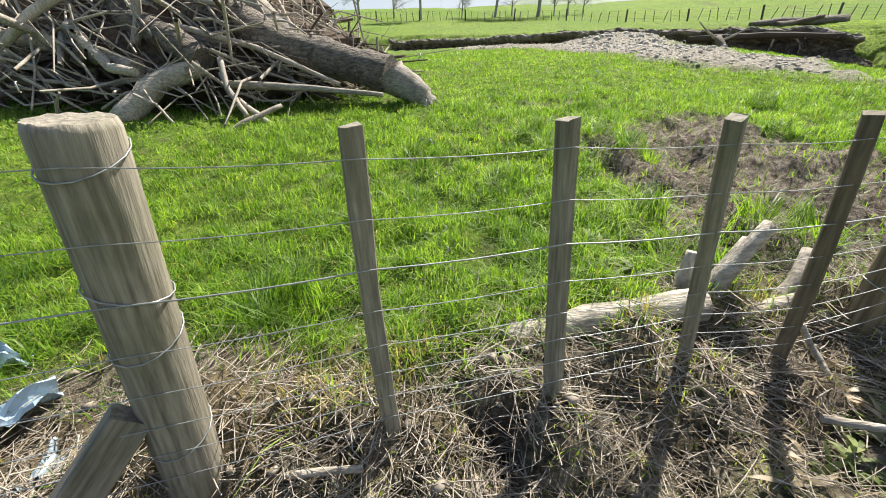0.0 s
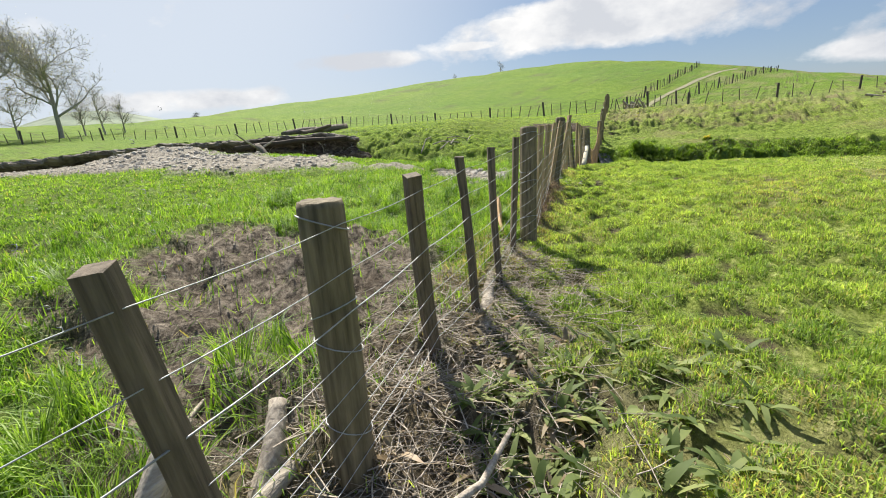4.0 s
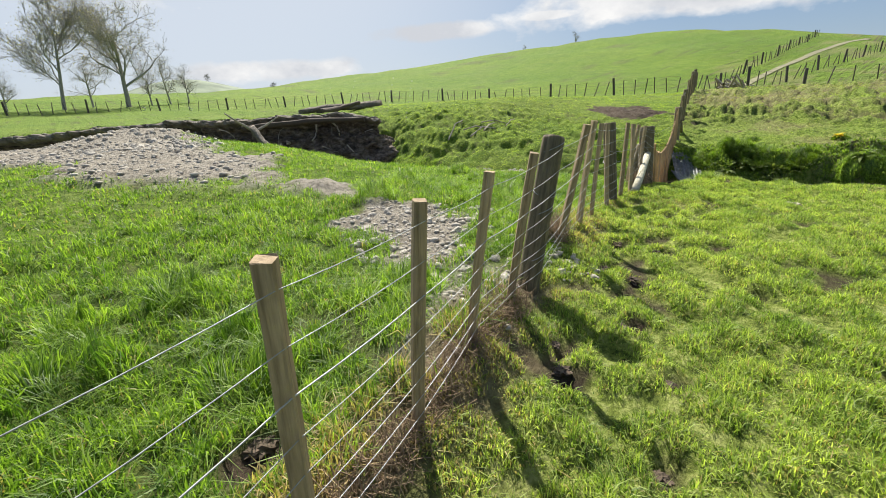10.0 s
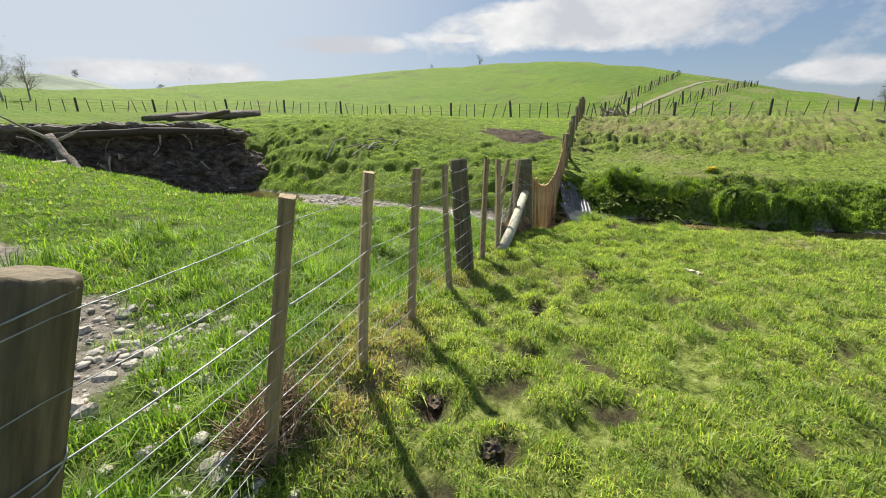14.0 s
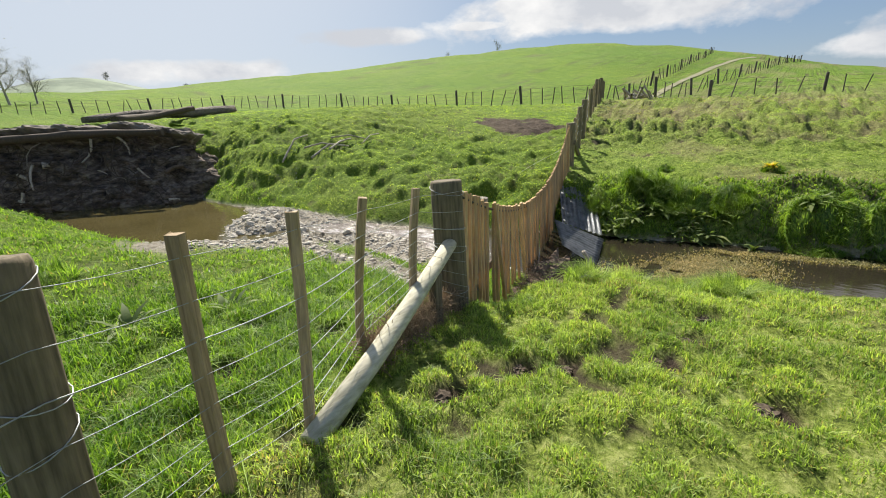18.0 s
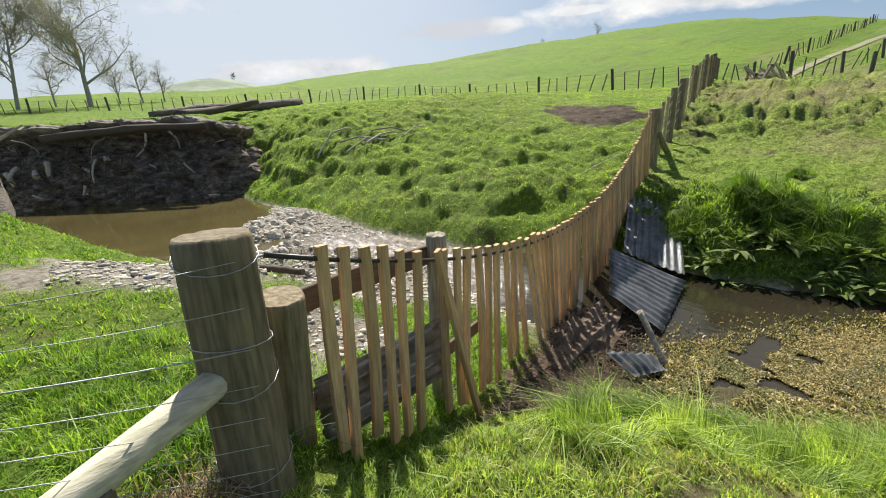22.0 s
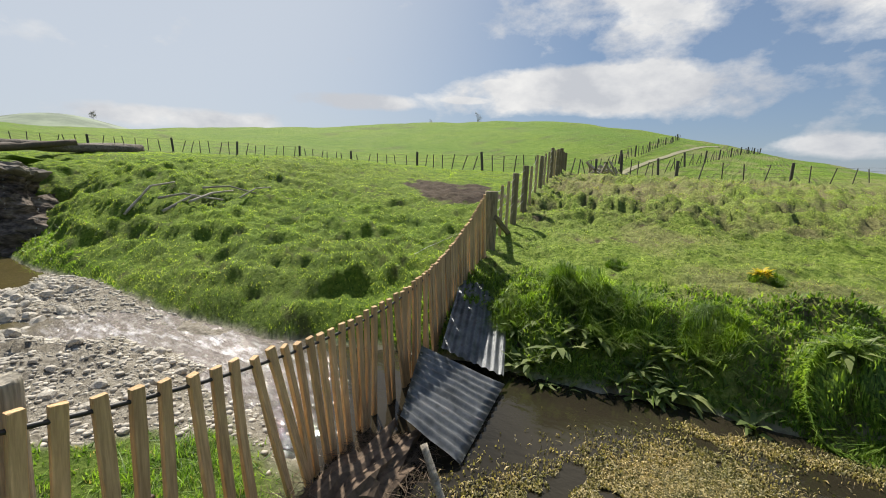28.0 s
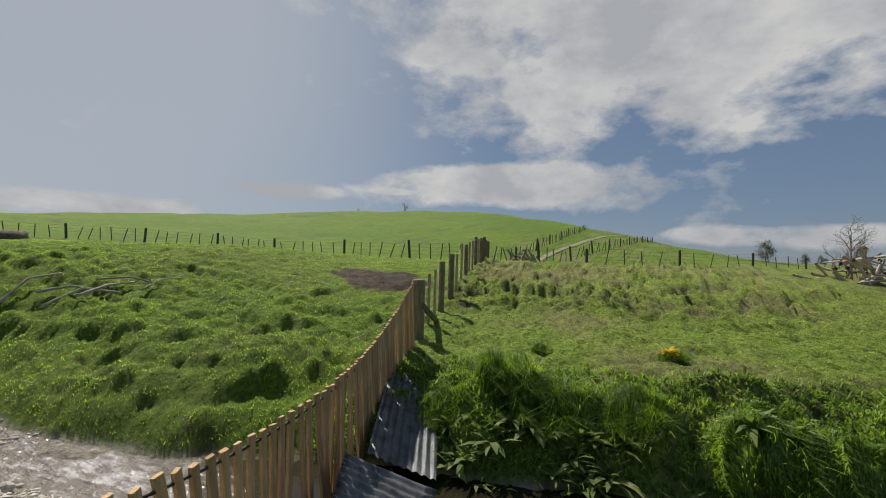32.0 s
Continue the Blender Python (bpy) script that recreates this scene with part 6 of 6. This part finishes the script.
rnd = random.Random(21)
for k, (x, y, r, h, c) in enumerate([(18.5, 4.4, 0.40, 0.42, 2600), (18.25, 3.9, 0.35, 0.36, 2000), (18.35, 1.75, 0.48, 0.40, 3200), (17.9, 1.35, 0.40, 0.34, 2500), (18.6, 0.75, 0.50, 0.40, 3000), (18.9, 1.5, 0.4, 0.32, 2200), (19.4, -0.2, 0.5, 0.36, 2600), (18.5, 2.9, 0.35, 0.30, 1800), (19.1, 4.75, 0.3, 0.22, 1300), (19.95, 4.3, 0.16, 0.16, 500), (13.95, 3.50, 0.28, 0.24, 1500), (14.3, 3.25, 0.30, 0.22, 1500), (17.9, 5.0, 0.3, 0.3, 1400), (20.5, 2.45, 0.2, 0.25, 500)]):
    tussock((x, y), r, h * (0.22 if y < 2.0 else 0.5), int(c * 1.3), 300 + k, "rounded grass tussock on the stream bank", MOUND if y < 2.0 else BANKGRASS, 0.014 if y < 2.0 else 0.008)
for k, (x, y, r) in enumerate([(18.5, 4.2, 0.26), (18.45, 3.6, 0.2)]):
    tussock((x, y), r, 0.26, 700, 360 + k, "long drooping sedge on the stream bank", MOUND, 0.009)
for k, (x, y, r) in enumerate([(13.75, 3.3, 0.22), (14.1, 3.0, 0.26), (14.5, 2.75, 0.26), (14.9, 2.5, 0.24), (13.3, 3.55, 0.2), (14.2, 2.5, 0.22), (15.3, 2.2, 0.22)]):
    tussock((x, y), r, 0.17, 900, 380 + k, "fresh green grass tuft at the edge of the bank", GRASS, 0.005)
for k in range(26):
    x, y = rnd.uniform(-1.5, 11), 0
    y = float(np.interp(x, [q[0] for q in FENCE_LINE], [q[1] for q in FENCE_LINE])) + rnd.uniform(0.5, 3.5)
    tussock((x, y), rnd.uniform(0.12, 0.25), rnd.uniform(0.12, 0.2), 420, 400 + k, "lush grass tuft in the meadow", MEADOW, 0.005)

# water weed drying on the near side of the stream
g = np.random.default_rng(77)
u = g.random(36000)
x, y = 15.1 + 1.9 * u + g.normal(0, 0.24, 36000), 3.70 - 1.15 * u + g.normal(0, 0.30, 36000)
u = g.random(3000)
x, y = np.append(x, 17.45 + 0.5 * u + g.normal(0, 0.08, 3000)), np.append(y, 2.9 - 1.9 * u + g.normal(0, 0.1, 3000))
z = np.maximum(fields(x, y)[0], WATER_Z + 0.004)
k = (z < -0.55) & (fbm(x * 3.4, y * 3.4, 131, 3) > 0.32)
grass("water_weed", "mat of yellowing cress and weed at the water's edge", CRESS, x[k], y[k], z[k] + 0.01, g.uniform(0.008, 0.022, k.sum()), g.uniform(0.007, 0.020, k.sum()), 78, 1.2, 0.9)


# low herbs and creepers on the steep far bank by the gate
g = np.random.default_rng(81)
x, y = g.uniform(16.6, 21.0, 60000), g.uniform(-3.0, 6.2, 60000)
df = seg_dist(x, y, FAR_EDGE)
z = fields(x, y)[0]
k = ~inside(x, y, NEAR_EDGE + FAR_EDGE[::-1]) & (df < seg_dist(x, y, NEAR_EDGE)) & (df < 1.25 + 0.5 * g.random(60000)) & (z > WATER_Z + 0.03) & (g.random(60000) < 0.9)
HERB = leaf_material("low herbs", (0.045, 0.095, 0.015), (0.25, 0.35, 0.065), 0.42, rough=0.5)
grass("low_herbs", "dark low herbs creeping over the steep stream bank", HERB, x[k], y[k], z[k] + 0.01, g.uniform(0.03, 0.10, k.sum()), g.uniform(0.012, 0.030, k.sum()), 82, 1.2, 0.5)


# ---- scraps and dirt on the paddock ----
bm = bmesh.new()
bmesh.ops.create_grid(bm, x_segments=8, y_segments=8, size=0.075)
for v in bm.verts:
    v.co.z = 0.09 * abs(noise.noise(v.co * 9 + Vector((3, 1, 0)))) + 0.10 * max(0, v.co.x) + 0.02
    v.co.y *= 0.7
bmesh.ops.solidify(bm, geom=bm.faces[:], thickness=0.002)
PAPER = plain("torn pale sack", (0.62, 0.56, 0.42), 0.9, 0, 0.12, 12)
ob = part("torn_sack", bm, PAPER)
ob.matrix_world = Matrix.Translation(on_ground(11.04, 1.88, 0.02)) @ Euler((0.25, 0, 0.8)).to_matrix().to_4x4()
tagged(ob, "torn piece of pale sacking lying on the grass", "sack")
DIRT = plain("turned earth", (0.10, 0.074, 0.053), 0.97, 0, 0.5, 25, 0.8)
rnd = random.Random(33)
dirt_spots = []
for px, py, pr in PITS:
    dirt_spots.append((px + rnd.uniform(-0.5, 0.5) * pr, py + rnd.uniform(0.2, 0.8) * pr, pr * rnd.uniform(0.45, 0.8)))
for k, (x, y, r) in enumerate(dirt_spots):
    bm = bmesh.new()
    bmesh.ops.create_icosphere(bm, subdivisions=3, radius=1.0)
    for v in bm.verts:
        v.co = v.co * (1 + 0.6 * noise.noise(v.co * 2.6 + Vector((k * 9, 0, 0))) + 0.5 * noise.noise(v.co * 7) + 0.35 * noise.noise(v.co * 15))
        v.co = Vector((v.co.x * r, v.co.y * r * 0.75, v.co.z * r * 0.38)) * 0.6
    ob = part("dirt_clod", bm, DIRT)
    ob.matrix_world = Matrix.Translation(on_ground(x, y, 0.0)) @ Matrix.Rotation(rnd.random() * 6, 4, "Z")
    tagged(ob, "dark clod of earth trodden up in the grass", "earth", "trodden clods")


# ---- gravel and mud crumbs ----
def crumbs(name, label, count, x0, x1, y0, y1, mask, size, mat, seed):
    """Small broken pieces strewn over one kind of ground, as one mesh."""
    g = np.random.default_rng(seed)
    x, y = g.uniform(x0, x1, count), g.uniform(y0, y1, count)
    got = fields(x, y)
    k = g.random(count) < got[mask] * 1.2 - 0.25
    x, y, z = x[k], y[k], got[0][k]
    n = len(x)
    bm = bmesh.new()
    bmesh.ops.create_icosphere(bm, subdivisions=1, radius=1.0)
    base = np.array([v.co[:] for v in bm.verts])
    tri = np.array([[v.index for v in f.verts] for f in bm.faces], np.int32)
    bm.free()
    r = size[0] + (size[1] - size[0]) * g.random(n) ** 3
    a = g.uniform(0, 6.28, n)
    jig = 1 + g.uniform(-0.28, 0.28, (n, len(base), 1))
    v = base[None] * jig * (r[:, None, None] * np.stack([np.ones(n), g.uniform(0.6, 1, n), g.uniform(0.3, 0.6, n)], 1)[:, None, :])
    ca, sa = np.cos(a)[:, None], np.sin(a)[:, None]
    v = np.stack([v[..., 0] * ca - v[..., 1] * sa, v[..., 0] * sa + v[..., 1] * ca, v[..., 2]], -1) + np.stack([x, y, z + r * 0.1], 1)[:, None, :]
    f = tri[None] + (np.arange(n, dtype=np.int32) * len(base))[:, None, None]
    me = bpy.data.meshes.new(name)
    fill(me, v.reshape(-1, 3), f.reshape(-1, 3))
    me.materials.append(mat)
    tagged(new(name, me), label, name.replace("_", " "), kind="stuff")


CLAY = plain("dry clay clods", (0.29, 0.245, 0.195), 0.96, 0, 0.5, 22, 0.7)
crumbs("gravel", "pale small gravel washed out beside the fence", 5200, 5.4, 8.4, 2.2, 5.2, 2, (0.006, 0.032), STONE, 5)
crumbs("gravel", "coarse gravel of the stream bar", 5200, 12.4, 16, 9.4, 13.5, 2, (0.010, 0.05), STONE, 6)
crumbs("gravel", "gravel spilled on the near bank of the stream", 11000, 11.2, 15.4, 5.2, 10.2, 2, (0.008, 0.045), STONE, 16)
crumbs("gravel", "coarse pale gravel of the dry bar", 7500, 0.0, 9, 7.4, 21, 2, (0.012, 0.07), STONE, 7)
crumbs("mud_clods", "trodden clods of drying mud", 9000, -0.6, 4.0, 0.6, 5.4, 1, (0.003, 0.011), CLAY, 8)
crumbs("mud_clods", "broken earth at the fence end", 1600, -3.4, 0.2, -1.0, 1.2, 1, (0.006, 0.03), CLAY, 9)
